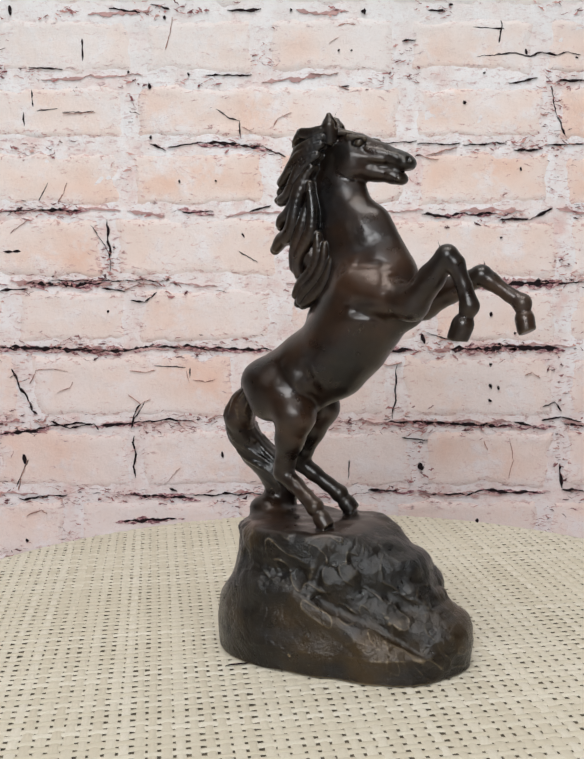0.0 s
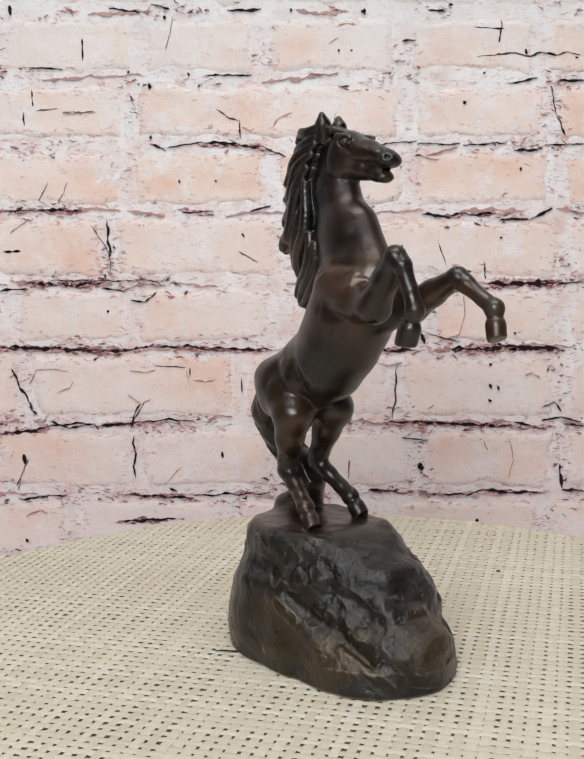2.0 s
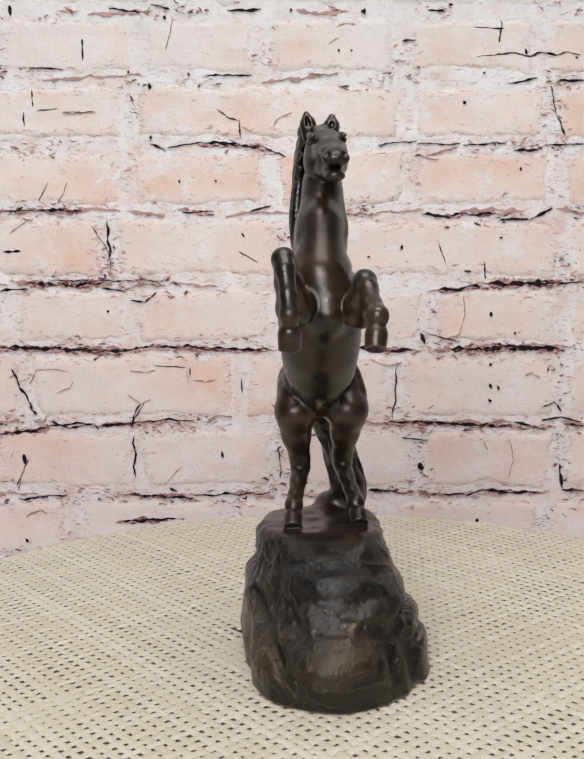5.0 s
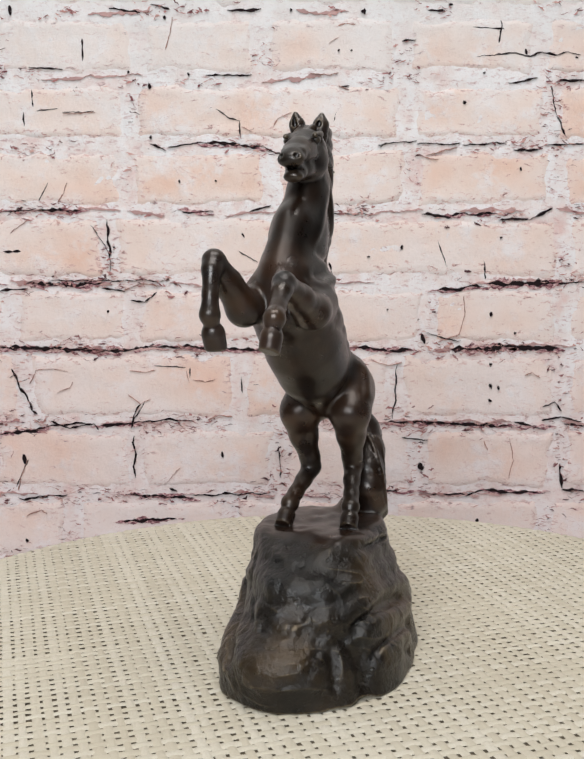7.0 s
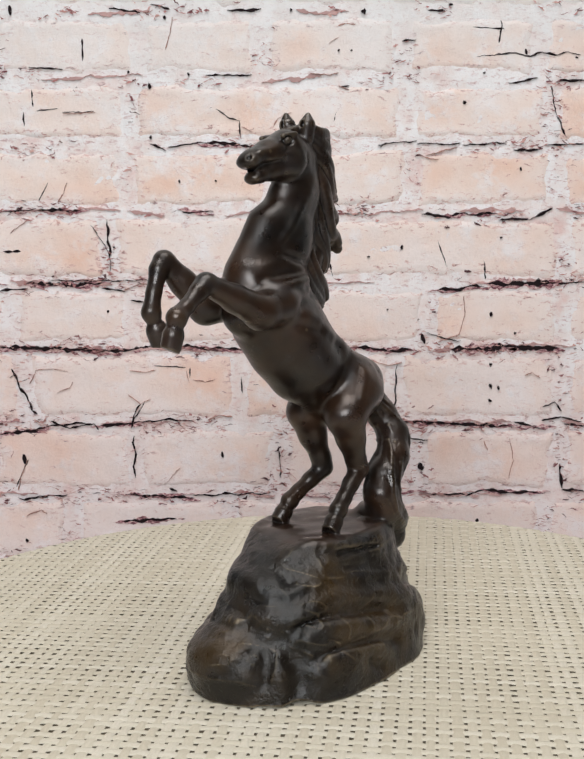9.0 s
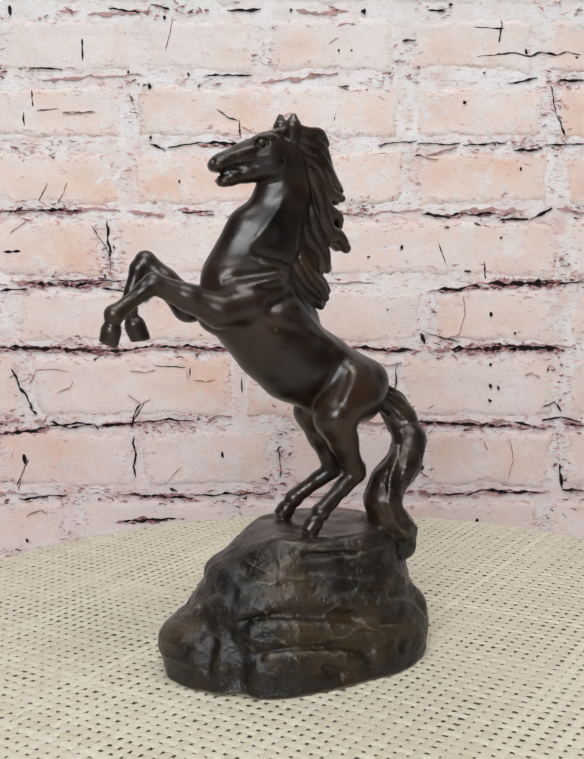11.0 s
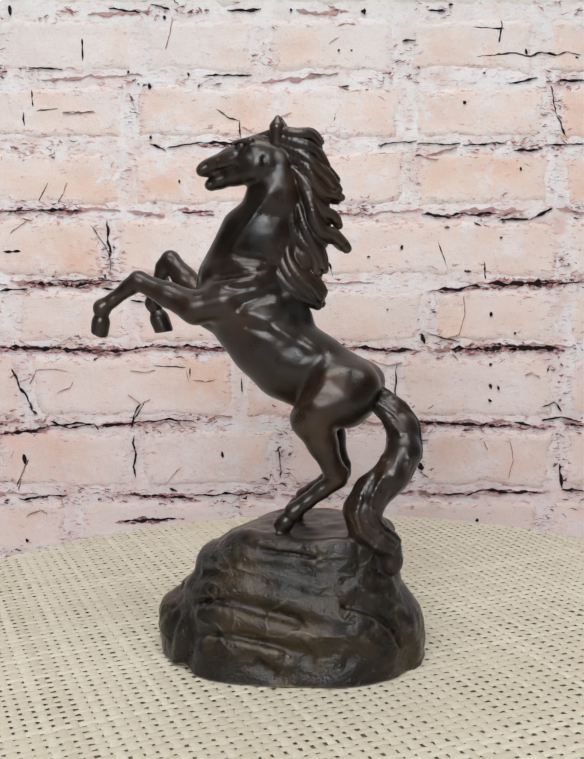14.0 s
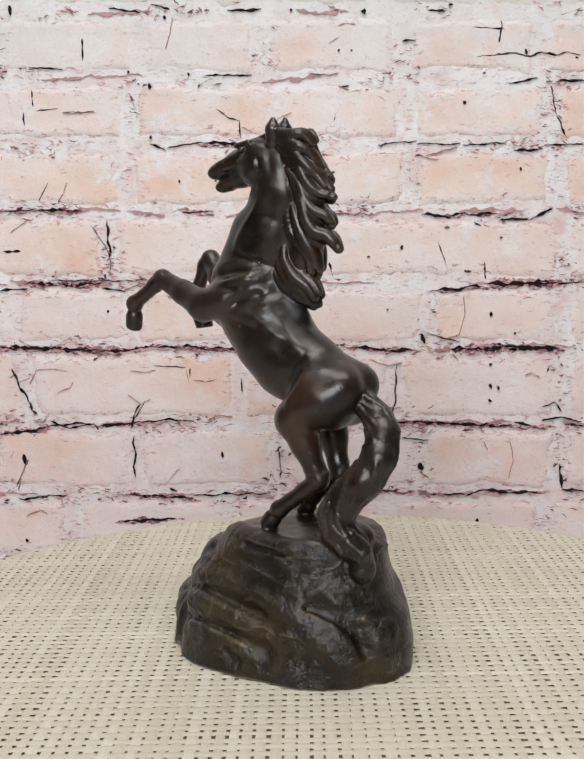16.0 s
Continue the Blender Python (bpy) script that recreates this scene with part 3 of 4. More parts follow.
    def slice(self, c, n, r):
        """Cuts flat what lies past the plane through c, within r of it."""
        c, n = np.array(c, float), np.array(n, float)
        n /= np.linalg.norm(n)
        sl, x, y, z = self.window(c - r, c + r)
        d = (x - c[0]) * n[0] + (y - c[1]) * n[1] + (z - c[2]) * n[2]
        ball = np.sqrt((x - c[0]) ** 2 + (y - c[1]) ** 2 + (z - c[2]) ** 2) - r
        self.field[sl] = np.maximum(self.field[sl], np.minimum(d, -ball)).astype(np.float32)

    def skin(self):
        """The surface of the form: one vertex in each cell that it crosses."""
        f, h = self.field, self.step
        s = f < 0
        n = [m - 1 for m in f.shape]
        corners = [(i, j, k) for i in (0, 1) for j in (0, 1) for k in (0, 1)]
        count = np.zeros(n, np.int8)
        for i, j, k in corners:
            count += s[i:i + n[0], j:j + n[1], k:k + n[2]]
        cell = np.argwhere((count > 0) & (count < 8))
        index = np.full(n, -1, np.int32)
        index[tuple(cell.T)] = np.arange(len(cell))
        total, hits = np.zeros((len(cell), 3), np.float32), np.zeros(len(cell), np.float32)
        for p in corners:
            for ax in range(3):
                if p[ax]:
                    continue
                q = list(p)
                q[ax] = 1
                a, b = f[tuple((cell + p).T)], f[tuple((cell + q).T)]
                on = (a < 0) != (b < 0)
                t = np.where(on, a / np.where(on, a - b, 1), 0)
                pos = np.tile(np.array(p, np.float32), (len(cell), 1))
                pos[:, ax] = t
                total += pos * on[:, None]
                hits += on
        verts = (cell + total / hits[:, None]) * h + np.array([a[0] for a in self.axes], np.float32)
        quads = []
        for ax in range(3):
            u, w = [(1, 2), (2, 0), (0, 1)][ax]
            lo, hi = [slice(1, -1)] * 3, [slice(1, -1)] * 3
            lo[ax], hi[ax] = slice(0, -1), slice(1, None)
            flip = np.argwhere(s[tuple(lo)] != s[tuple(hi)])
            base = flip + 1
            base[:, ax] -= 1
            sign = s[tuple(base.T)]
            eu, ew = np.eye(3, dtype=int)[u], np.eye(3, dtype=int)[w]
            ids = [index[tuple((base + o).T)] for o in (-eu - ew, -ew, 0 * eu, -eu)]
            q = np.stack(ids, 1)
            q[~sign] = q[~sign][:, ::-1]
            quads.append(q)
        quads = np.concatenate(quads)
        return verts, quads[(quads >= 0).all(1)]


def lattice(seed):
    """Smooth three-dimensional noise from -1 to 1 on numpy arrays."""
    table = np.random.default_rng(seed).uniform(-1, 1, (32, 32, 32)).astype(np.float32)

    def value(x, y, z):
        x, y, z = np.broadcast_arrays(x, y, z)
        i, j, k = (np.floor(a).astype(np.int32) for a in (x, y, z))
        u, v, w = x - i, y - j, z - k
        u, v, w = (a * a * (3 - 2 * a) for a in (u, v, w))
        out = 0
        for a, fu in ((0, 1 - u), (1, u)):
            for b, fv in ((0, 1 - v), (1, v)):
                for c, fw in ((0, 1 - w), (1, w)):
                    out = out + table[(i + a) % 32, (j + b) % 32, (k + c) % 32] * fu * fv * fw
        return out

    return value


def model_rock(clay):
    sl, x, y, z = clay.window((-74, -50, -4), (104, 74, 96))
    # outline by height: the reach of the rock round its middle, from the horse's front by way of its left
    turns = (0, 35, 77, 110, 150, 185, 220, 265, 300, 335, 360)
    levels = (0, 14, 28, 42, 56, 70, 82)
    reach = [(84, 72, 53, 50, 65, 73, 63, 47, 50, 75), (86, 70, 51, 48, 65, 73, 64, 50, 50, 73), (81, 65, 47, 45, 62, 70, 62, 48, 47, 60),
             (67, 58, 40, 40, 56, 60, 57, 45, 42, 50), (57, 50, 34, 34, 50, 58, 52, 40, 38, 44), (42, 37, 28, 29, 48, 57, 50, 38, 33, 34),
             (30, 28, 22, 24, 42, 48, 44, 34, 28, 26)]
    phi = np.degrees(np.arctan2(y - 8, x - 8 + 0 * z)) % 360
    rings = []
    for r in reach:
        around = np.interp(np.arange(-30, 390), (*[t - 360 for t in turns[:-1]], *turns, *[t + 360 for t in turns[1:]]), (*r, *r, *r, r[0]))
        around = np.convolve(around, np.hanning(23) / np.hanning(23).sum(), "same")
        rings.append(np.interp(phi[:, :, 0], np.arange(-30, 390), around))
    zz = z.ravel()
    row = np.clip(np.searchsorted(levels, zz) - 1, 0, 5)
    f = np.clip((zz - np.array(levels)[row]) / 14, 0, 1)
    rings = np.stack(rings, 2)
    edge = rings[:, :, row] * (1 - f) + rings[:, :, row + 1] * f
    soft, fine, grit = lattice(1), lattice(2), lattice(3)
    d = np.hypot(x - 8, y - 8) - edge
    warp = soft(x / 30, y / 30, z / 24)
    d = d - 1.3 * warp - 0.8
    # the right side, the front and the back are broken and pitted, the left side is layered
    side = np.clip((y - 4) / 16, 0, 1) * np.clip((x + 40) / 16, 0, 1)
    craggy = np.clip((z + 0.45 * x - 26) / 22, 0.25, 1) * (1 - 0.72 * side)
    cells = np.abs(fine(x / 13, y / 13, (z + 0.5 * x) / 11))
    d = d + (1.0 - 2.6 * np.minimum(cells, 0.55)) * craggy
    d = d - (0.5 * grit(x / 6.5, y / 6.5, z / 5.5) + 0.22 * fine(x / 3.4, y / 3.4, z / 3)) * craggy
    # crisp veins, lying along the layers, all over
    vein = 1 - np.abs(grit((x + 0.4 * z) / 17 + 3, y / 17, (z - 0.25 * x + 5 * warp) / 6.5)) * 2.4
    d = d - 0.75 * np.maximum(vein, 0) ** 2 * np.clip((z - 6) / 10, 0, 1) * (0.2 + 0.8 * side)
    web = 1 - np.abs(soft(x / 9 + 7, y / 9, (z + 0.6 * x) / 7)) * 3.0
    d = d - 0.75 * np.maximum(web, 0) ** 2 * np.clip(1.4 * craggy - 0.35, 0, 1)
    top = 75.5 - 0.012 * np.maximum(x - 24, 0) ** 2 - 0.006 * np.maximum(-x - 24, 0) ** 2 + 1.3 * soft(x / 22 + 5, y / 22, 0 * z) + 0.6 * grit(x / 7, y / 7, 0 * z)
    k = 5.0
    e = z - top
    h = np.clip(0.5 + 0.5 * (d - e) / k, 0, 1)
    d = e + (d - e) * h + k * h * (1 - h)
    d = np.maximum(d, -z + 0 * d)
    clay.join(sl, d.astype(np.float32), 2.0)
    # ridges, ledges and pits: right side, front, left side, back
    clay.crease(5.9, 3.6, (-45, -23, 36), (-15, -37, 45), (5, -35, 45), (15, -36, 40), (31, -32, 30), (46, -32, 22), (54, -34, 13))
    clay.crease(-5.5, 4.0, (16, -34, 45), (34, -29, 35), (51, -25, 30), (64, -22, 22), (78, -17, 14))
    clay.crease(5.9, 3.2, (58, -21, 30), (69, -13, 28), (80, -7, 24), (89, 0, 21))
    clay.crease(5.1, 3.2, (-2, -31, 66), (12, -28, 70), (26, -20, 71), (38, -12, 67), (45, -8, 62))
    clay.crease(5.5, 2.8, (51, -7, 58), (59, -1, 56), (63, 8, 56))
    clay.crease(3.0, 1.3, (20, -26, 69), (17, -30, 58), (15, -32, 49))
    clay.crease(-4.0, 3.2, (41, -20, 51), (44, -22, 43))
    clay.crease(-4.0, 3.2, (57, -14, 38), (68, -8, 35))
    clay.crease(3.6, 2.4, (61, -5, 48), (68, -3, 40), (77, -4, 32))
    clay.crease(3.6, 2.4, (19, -33, 44), (26, -29, 50), (36, -23, 53), (41, -17, 58))
    clay.crease(3.4, 2.0, (54, -29, 23), (65, -25, 19), (77, -20, 12), (85, -9, 7))
    clay.crease(-3.6, 3.2, (-10, -33, 53), (5, -32, 51))
    clay.crease(5.1, 3.2, (52, -8, 57), (60, 1, 57), (60, 13, 58), (58, 25, 56))
    clay.crease(5.5, 3.2, (67, -16, 26), (77, -11, 24), (85, -5, 21), (90, 5, 22), (82, 28, 20))
    clay.crease(4.0, 2.8, (59, -7, 47), (67, -5, 41), (75, -3, 35))
    clay.crease(-4.0, 3.2, (71, -8, 33), (77, 4, 37), (77, 20, 36))
    clay.crease(4.5, 2.4, (32, -17, 68), (40, -10, 66), (50, 6, 66))
    clay.crease(5.1, 3.2, (49, -12, 55), (61, 2, 57), (59, 16, 58), (55, 29, 56))
    clay.crease(5.9, 3.6, (77, -15, 20), (85, -3, 21), (87, 12, 26), (79, 30, 23))
    clay.crease(-4.5, 4.0, (71, 4, 45), (71, 19, 43), (72, 27, 37))
    clay.crease(4.0, 2.8, (64, 32, 41), (57, 40, 41), (47, 44, 45))
    clay.crease(-4.5, 4.0, (76, 24, 34), (70, 34, 33))
    clay.crease(3.4, 2.0, (32, 27, 75), (17, 37, 70))
    clay.crease(3.4, 2.0, (43, 22, 70), (26, 39, 65))
    clay.crease(4.5, 2.8, (62, 15, 56), (57, 26, 55), (61, 30, 47), (67, 33, 37))
    clay.crease(-5.1, 3.2, (68, 34, 35), (73, 38, 23), (76, 40, 6))
    clay.crease(4.0, 2.4, (77, 15, 38), (69, 23, 42), (64, 30, 43))
    clay.crease(-4.5, 4.0, (76, 27, 32), (77, 33, 24))
    clay.crease(-5.1, 3.2, (59, 44, 32), (59, 50, 18), (62, 51, 5))
    clay.crease(5.5, 3.2, (66, 31, 40), (47, 44, 44), (28, 46, 47), (5, 47, 43), (-18, 48, 37), (-33, 45, 33))
    clay.crease(-5.1, 3.6, (60, 40, 37), (37, 49, 41), (13, 50, 37), (-10, 49, 32))
    clay.crease(6.8, 3.6, (59, 45, 31), (41, 51, 36), (22, 53, 33), (-2, 52, 27), (-17, 52, 25))
    clay.crease(-5.5, 3.6, (57, 50, 21), (31, 57, 25), (9, 56, 21), (-17, 54, 15))
    clay.crease(5.5, 3.2, (51, 54, 21), (27, 58, 21), (14, 57, 19), (0, 56, 16))
    clay.crease(-4.5, 2.4, (20, 59, 14), (12, 59, 9), (3, 59, 6))
    clay.crease(-5.5, 4.0, (64, 37, 37), (62, 47, 21), (63, 52, 1))
    clay.crease(4.0, 1.6, (24, 35, 71), (9, 38, 70), (-14, 38, 68))
    clay.crease(-4.0, 1.6, (22, 38, 68), (5, 39, 67), (-14, 39, 65))
    clay.crease(4.0, 1.6, (31, 38, 65), (17, 39, 63), (-2, 38, 64), (-14, 40, 63))
    clay.crease(3.1, 2.0, (19, 42, 55), (-2, 43, 51), (-18, 43, 49))
    clay.crease(-3.6, 3.2, (54, 25, 59), (46, 37, 57))
    clay.crease(3.4, 2.0, (61, 24, 53), (53, 35, 53), (42, 40, 56))
    clay.crease(5.5, 3.2, (-8, 47, 40), (-30, 44, 38), (-42, 39, 33), (-51, 36, 22), (-54, 33, 8))
    clay.crease(-5.9, 4.0, (-21, 45, 42), (-40, 39, 38), (-52, 31, 29), (-58, 27, 13))
    clay.crease(5.1, 3.2, (-61, 14, 27), (-59, 22, 23), (-62, 18, 11), (-62, 16, 1))
    clay.crease(4.5, 2.8, (-36, 46, 28), (-43, 43, 21), (-50, 38, 7))
    clay.crease(-5.1, 4.0, (-26, 52, 18), (-37, 49, 11))
    clay.crease(3.6, 2.0, (-25, 42, 47), (-33, 36, 51), (-41, 34, 45), (-48, 25, 42))
    clay.crease(3.6, 2.0, (-42, 29, 51), (-47, 20, 50), (-52, 17, 40))
    clay.crease(3.6, 2.0, (-50, 27, 37), (-58, 19, 30))


def model_body(clay):
    # barrel, loins, chest, neck
    clay.limb([((-19.8, 3.9, 153.2), 20), ((-1.6, 4.8, 165), 19.5), ((11.6, 5, 170.2), 22.2), ((22.0, 5, 181.6), 23.6), ((31, 5, 195.2), 24.5), ((41, 5, 208.8), 21)], 5, 0.88)
    clay.bone((11, 5.7, 201), (5, 5.4, 193), 9, 8, 5, 0.8)
    clay.bone((16, 4.8, 160), (-6, 4.6, 144), 9.5, 8, 8)
    clay.limb([((33.8, 4.8, 214), 22), ((25.6, 6.2, 238.7), 18), ((16.5, 7.6, 261.3), 14), ((14.5, 8.8, 278.7), 11)], 6, 0.72)
    clay.bone((48.6, 4.8, 219), (37.6, 6, 242.6), 13, 10.5, 6, 0.9)
    clay.bone((9, 5.5, 256), (9, 4.5, 212), 9, 9.5, 5, 0.62)
    clay.bone((49.6, 7.3, 211.8), (55.6, 7.5, 197.4), 12, 11, 6)
    # thighs and rump
    for side, hip, stifle in ((1, (-20.7, 13, 153.1), (-6.2, 21.2, 138.5)), (-1, (-20.5, -2.6, 153.2), (-5.2, -8.4, 138.2))):
        clay.bone(hip, stifle, 18 if side > 0 else 16.6, 11.5, 5)
        clay.bone((-31, 3.8 + 8 * side, 156), (-25, 3.8 + 9 * side, 144), 11, 11, 5)
    # shoulders
    clay.bone((29.7, 15.5, 211.9), (43.6, 19.5, 202.6), 11, 10.5, 6)
    clay.bone((31.2, -6.2, 212.1), (48.4, -8, 203.7), 11, 10.5, 6)
    clay.relief("left", -16, 171, -4, 144, 1.2, 4.5)
    clay.relief("left", -4, 144, -39, 147, 1.0, 5)
    clay.relief("left", -25, 162, -28, 161, -1.8, 7)
    clay.relief("left", -5, 161, 2, 148, -1.2, 6)
    clay.relief("left", 18, 192, -14, 173, 1.3, 3.5)
    clay.relief("left", 7, 183, -6, 168, -0.8, 5)
    clay.relief("left", 53, 216, 21, 220, -1.5, 2.2)
    clay.relief("left", 51, 208, 17, 212, -1.6, 2.2)
    clay.relief("left", 35, 227, 16, 224, -1.0, 2)
    clay.relief("left", 56, 213, 25, 215, 1.0, 2.5)
    clay.relief("left", 59, 194, 39, 199, -2.2, 3)
    clay.relief("left", 39, 199, 12, 207, -2.0, 3)
    clay.relief("left", 39, 193, 10, 185, -0.9, 3)
    clay.relief("left", 33, 198, 7, 193, 0.9, 3)
    clay.relief("left", 16, 261, 41, 230, 1.4, 2.6)
    clay.relief("left", 8, 266, 16, 243, -1.0, 4)
    clay.relief("left", 41, 230, 9, 220, -1.3, 2.5)
    clay.relief("left", -5, 130, -15, 114, 0.8, 2.5)
    clay.relief("left", -16, 129, -19, 114, -0.8, 2.5)
    clay.relief("left", 79, 213, 60, 205, 0.7, 2)
    clay.relief("left", 94, 216, 115, 202, -0.5, 1.5)
    clay.relief("left", 23, 279, 16, 268, -0.9, 2.5)
    clay.relief("left", 15, 286, 12, 273, -0.8, 2)
    clay.relief("right", -11, 172, 3, 153, 1.4, 4)
    clay.relief("right", -18, 157, 1, 151, 0.8, 4)
    clay.relief("right", -8, 166, -17, 160, -1.2, 5)
    clay.relief("right", 8, 152, -5, 133, -1.8, 4)
    clay.relief("right", 3, 173, 8, 156, -1.4, 4)
    clay.relief("right", 24, 215, 31, 222, -1.2, 2.5)
    clay.relief("right", 31, 222, 53, 222, -1.2, 2.5)
    clay.relief("right", 32, 199, 55, 193, -1.8, 3)
    clay.relief("right", 53, 219, 55, 209, 1.2, 3)
    clay.relief("right", 25, 265, 46, 229, 1.2, 5)
    clay.relief("right", 16, 273, 24, 235, -1.0, 5)
    clay.relief("right", 38, 195, 44, 194, 1.0, 5)
    clay.relief("right", 64, 209, 77, 224, 0.6, 3)
    clay.relief("right", 27, 253, 33, 265, -0.8, 3)
    clay.relief("right", 50, 239, 64, 229, 0.8, 4)
    clay.relief("right", 28, 280, 33, 267, -0.9, 2.5)
    # muscles: flank, ribs, shoulder, thigh, neck
    clay.crease(-1.3, 3.5, (-16, 23, 168), (-9, 28, 157), (-2, 30, 145))
    clay.crease(1.2, 3, (-20, 24, 166), (-13, 30, 155), (-5, 32, 144))
    clay.crease(-1.6, 3, (55, 32, 195), (40, 31, 199), (26, 25, 206), (16, 18, 209))
    clay.crease(1.0, 4, (32, 27, 195), (16, 25, 191), (1, 21, 179))
    clay.crease(1.0, 3.5, (19, 21, 203), (7, 19, 193), (-13, 19, 173))
    clay.crease(-0.8, 3, (26, 26, 200), (9, 23, 188))
    clay.crease(1.1, 2.5, (55, 17, 220), (38, 19, 225), (20, 17, 221))
    clay.crease(-1.1, 2.5, (50, 22, 215), (35, 24, 217), (19, 19, 216))
    clay.crease(1.1, 2.5, (57, 19, 210), (42, 28, 210), (26, 24, 212))
    clay.crease(1.3, 3, (-13, -11, 170), (-2, -15, 158), (2, -10, 149))
    clay.crease(-1.5, 5, (-14, -20, 159), (-9, -20, 155))
    clay.crease(-1.2, 3, (0, -13, 169), (6, -10, 155))
    clay.crease(-1.4, 3, (32, -17, 201), (50, -18, 202), (69, -18, 199))
    clay.crease(1.0, 5, (12, -3, 262), (24, -6, 245), (42, -7, 229))
    clay.crease(-1.0, 5, (36, -7, 240), (50, -4, 232))
    clay.crease(1.0, 3, (45, -8, 222), (56, -11, 214))


def model_legs(clay):
    def hoof(fet, toe, r):
        fet, toe = np.array(fet, float), np.array(toe, float)
        mid = fet * 0.45 + toe * 0.55
        way = (toe - fet) / np.linalg.norm(toe - fet)
        clay.bone(fet, fet + way * 1.0, 5.0, 4.4, 1.5)
        clay.bone(fet, mid, 4.2, 3.6, 1.5)
        clay.bone(mid, mid + way * 0.6, r * 0.86, r * 0.86, 0.4)
        clay.bone(mid + way * 1.5, toe + way * 0.6, r * 0.94, r * 0.9, 0.8)
        clay.slice(toe + way * 2.4, way + np.array((0.25, 0, 0)), 9)

    # raised forelegs
    clay.limb([((42.4, 21.5, 202.5), 10.5), ((58.5, 24.3, 199.6), 9.0), ((75, 24, 207), 6.8), ((92.8, 23.6, 214.9), 5.2)], 3)
    clay.limb([((92.8, 23.6, 214.9), 5.6), ((97.8, 24.6, 211.6), 4.6), ((107.6, 26.4, 204.4), 3.7), ((114, 27.4, 200.3), 4.8)], 2)
    hoof((114, 27.4, 199.8), (116.8, 26, 187), 5.6)
    clay.limb([((48.4, -6, 204.7), 11), ((66.8, -9.3, 201.5), 9), ((79.1, -11.9, 214.7), 6.8), ((88.9, -14.5, 225.9), 5.4)], 3)
    clay.limb([((88.9, -14.5, 225.9), 5.6), ((92.9, -13.8, 221.8), 4.8), ((97.3, -12.7, 210.5), 3.8), ((99.8, -12.1, 201.2), 4.8)], 2)
    hoof((99.8, -12.1, 200.2), (94.2, -12.4, 185.4), 6.2)
    # standing hind legs
    clay.limb([((-6.2, 21.2, 138.5), 11.5), ((-11.7, 19.9, 124.2), 8), ((-17.2, 18.6, 110), 5.6), ((-19.3, 18.5, 105.4), 5.4)], 3)
    clay.bone((-19.3, 18.5, 105.9), (-23.3, 17.9, 109), 3.6, 2.4, 2)
    clay.limb([((-19.3, 18.5, 104.9), 5.6), ((-10.4, 20.4, 98.1), 4.6), ((-2.5, 22.7, 91.9), 4.2), ((4.5, 24.5, 86.7), 4.9)], 2)
    hoof((4.5, 24.5, 86.2), (11.4, 25.7, 77.9), 5.6)
    clay.limb([((-5.2, -9.2, 138.2), 11.5), ((-9.4, -8.4, 123.4), 8), ((-14.1, -6.6, 109.1), 5.6), ((-15.2, -6.4, 104), 5.4)], 3)
    clay.bone((-15.2, -6.4, 105), (-19.2, -6.2, 107.6), 3.6, 2.4, 2)
    clay.limb([((-15.7, -6.2, 103), 5.6), ((-6.5, -7.9, 97.2), 4.6), ((1.6, -9.6, 91.5), 4.2), ((7.7, -10.9, 86.9), 4.9)], 2)
    hoof((7.7, -10.9, 86.4), (14.8, -11.7, 77.6), 5.6)


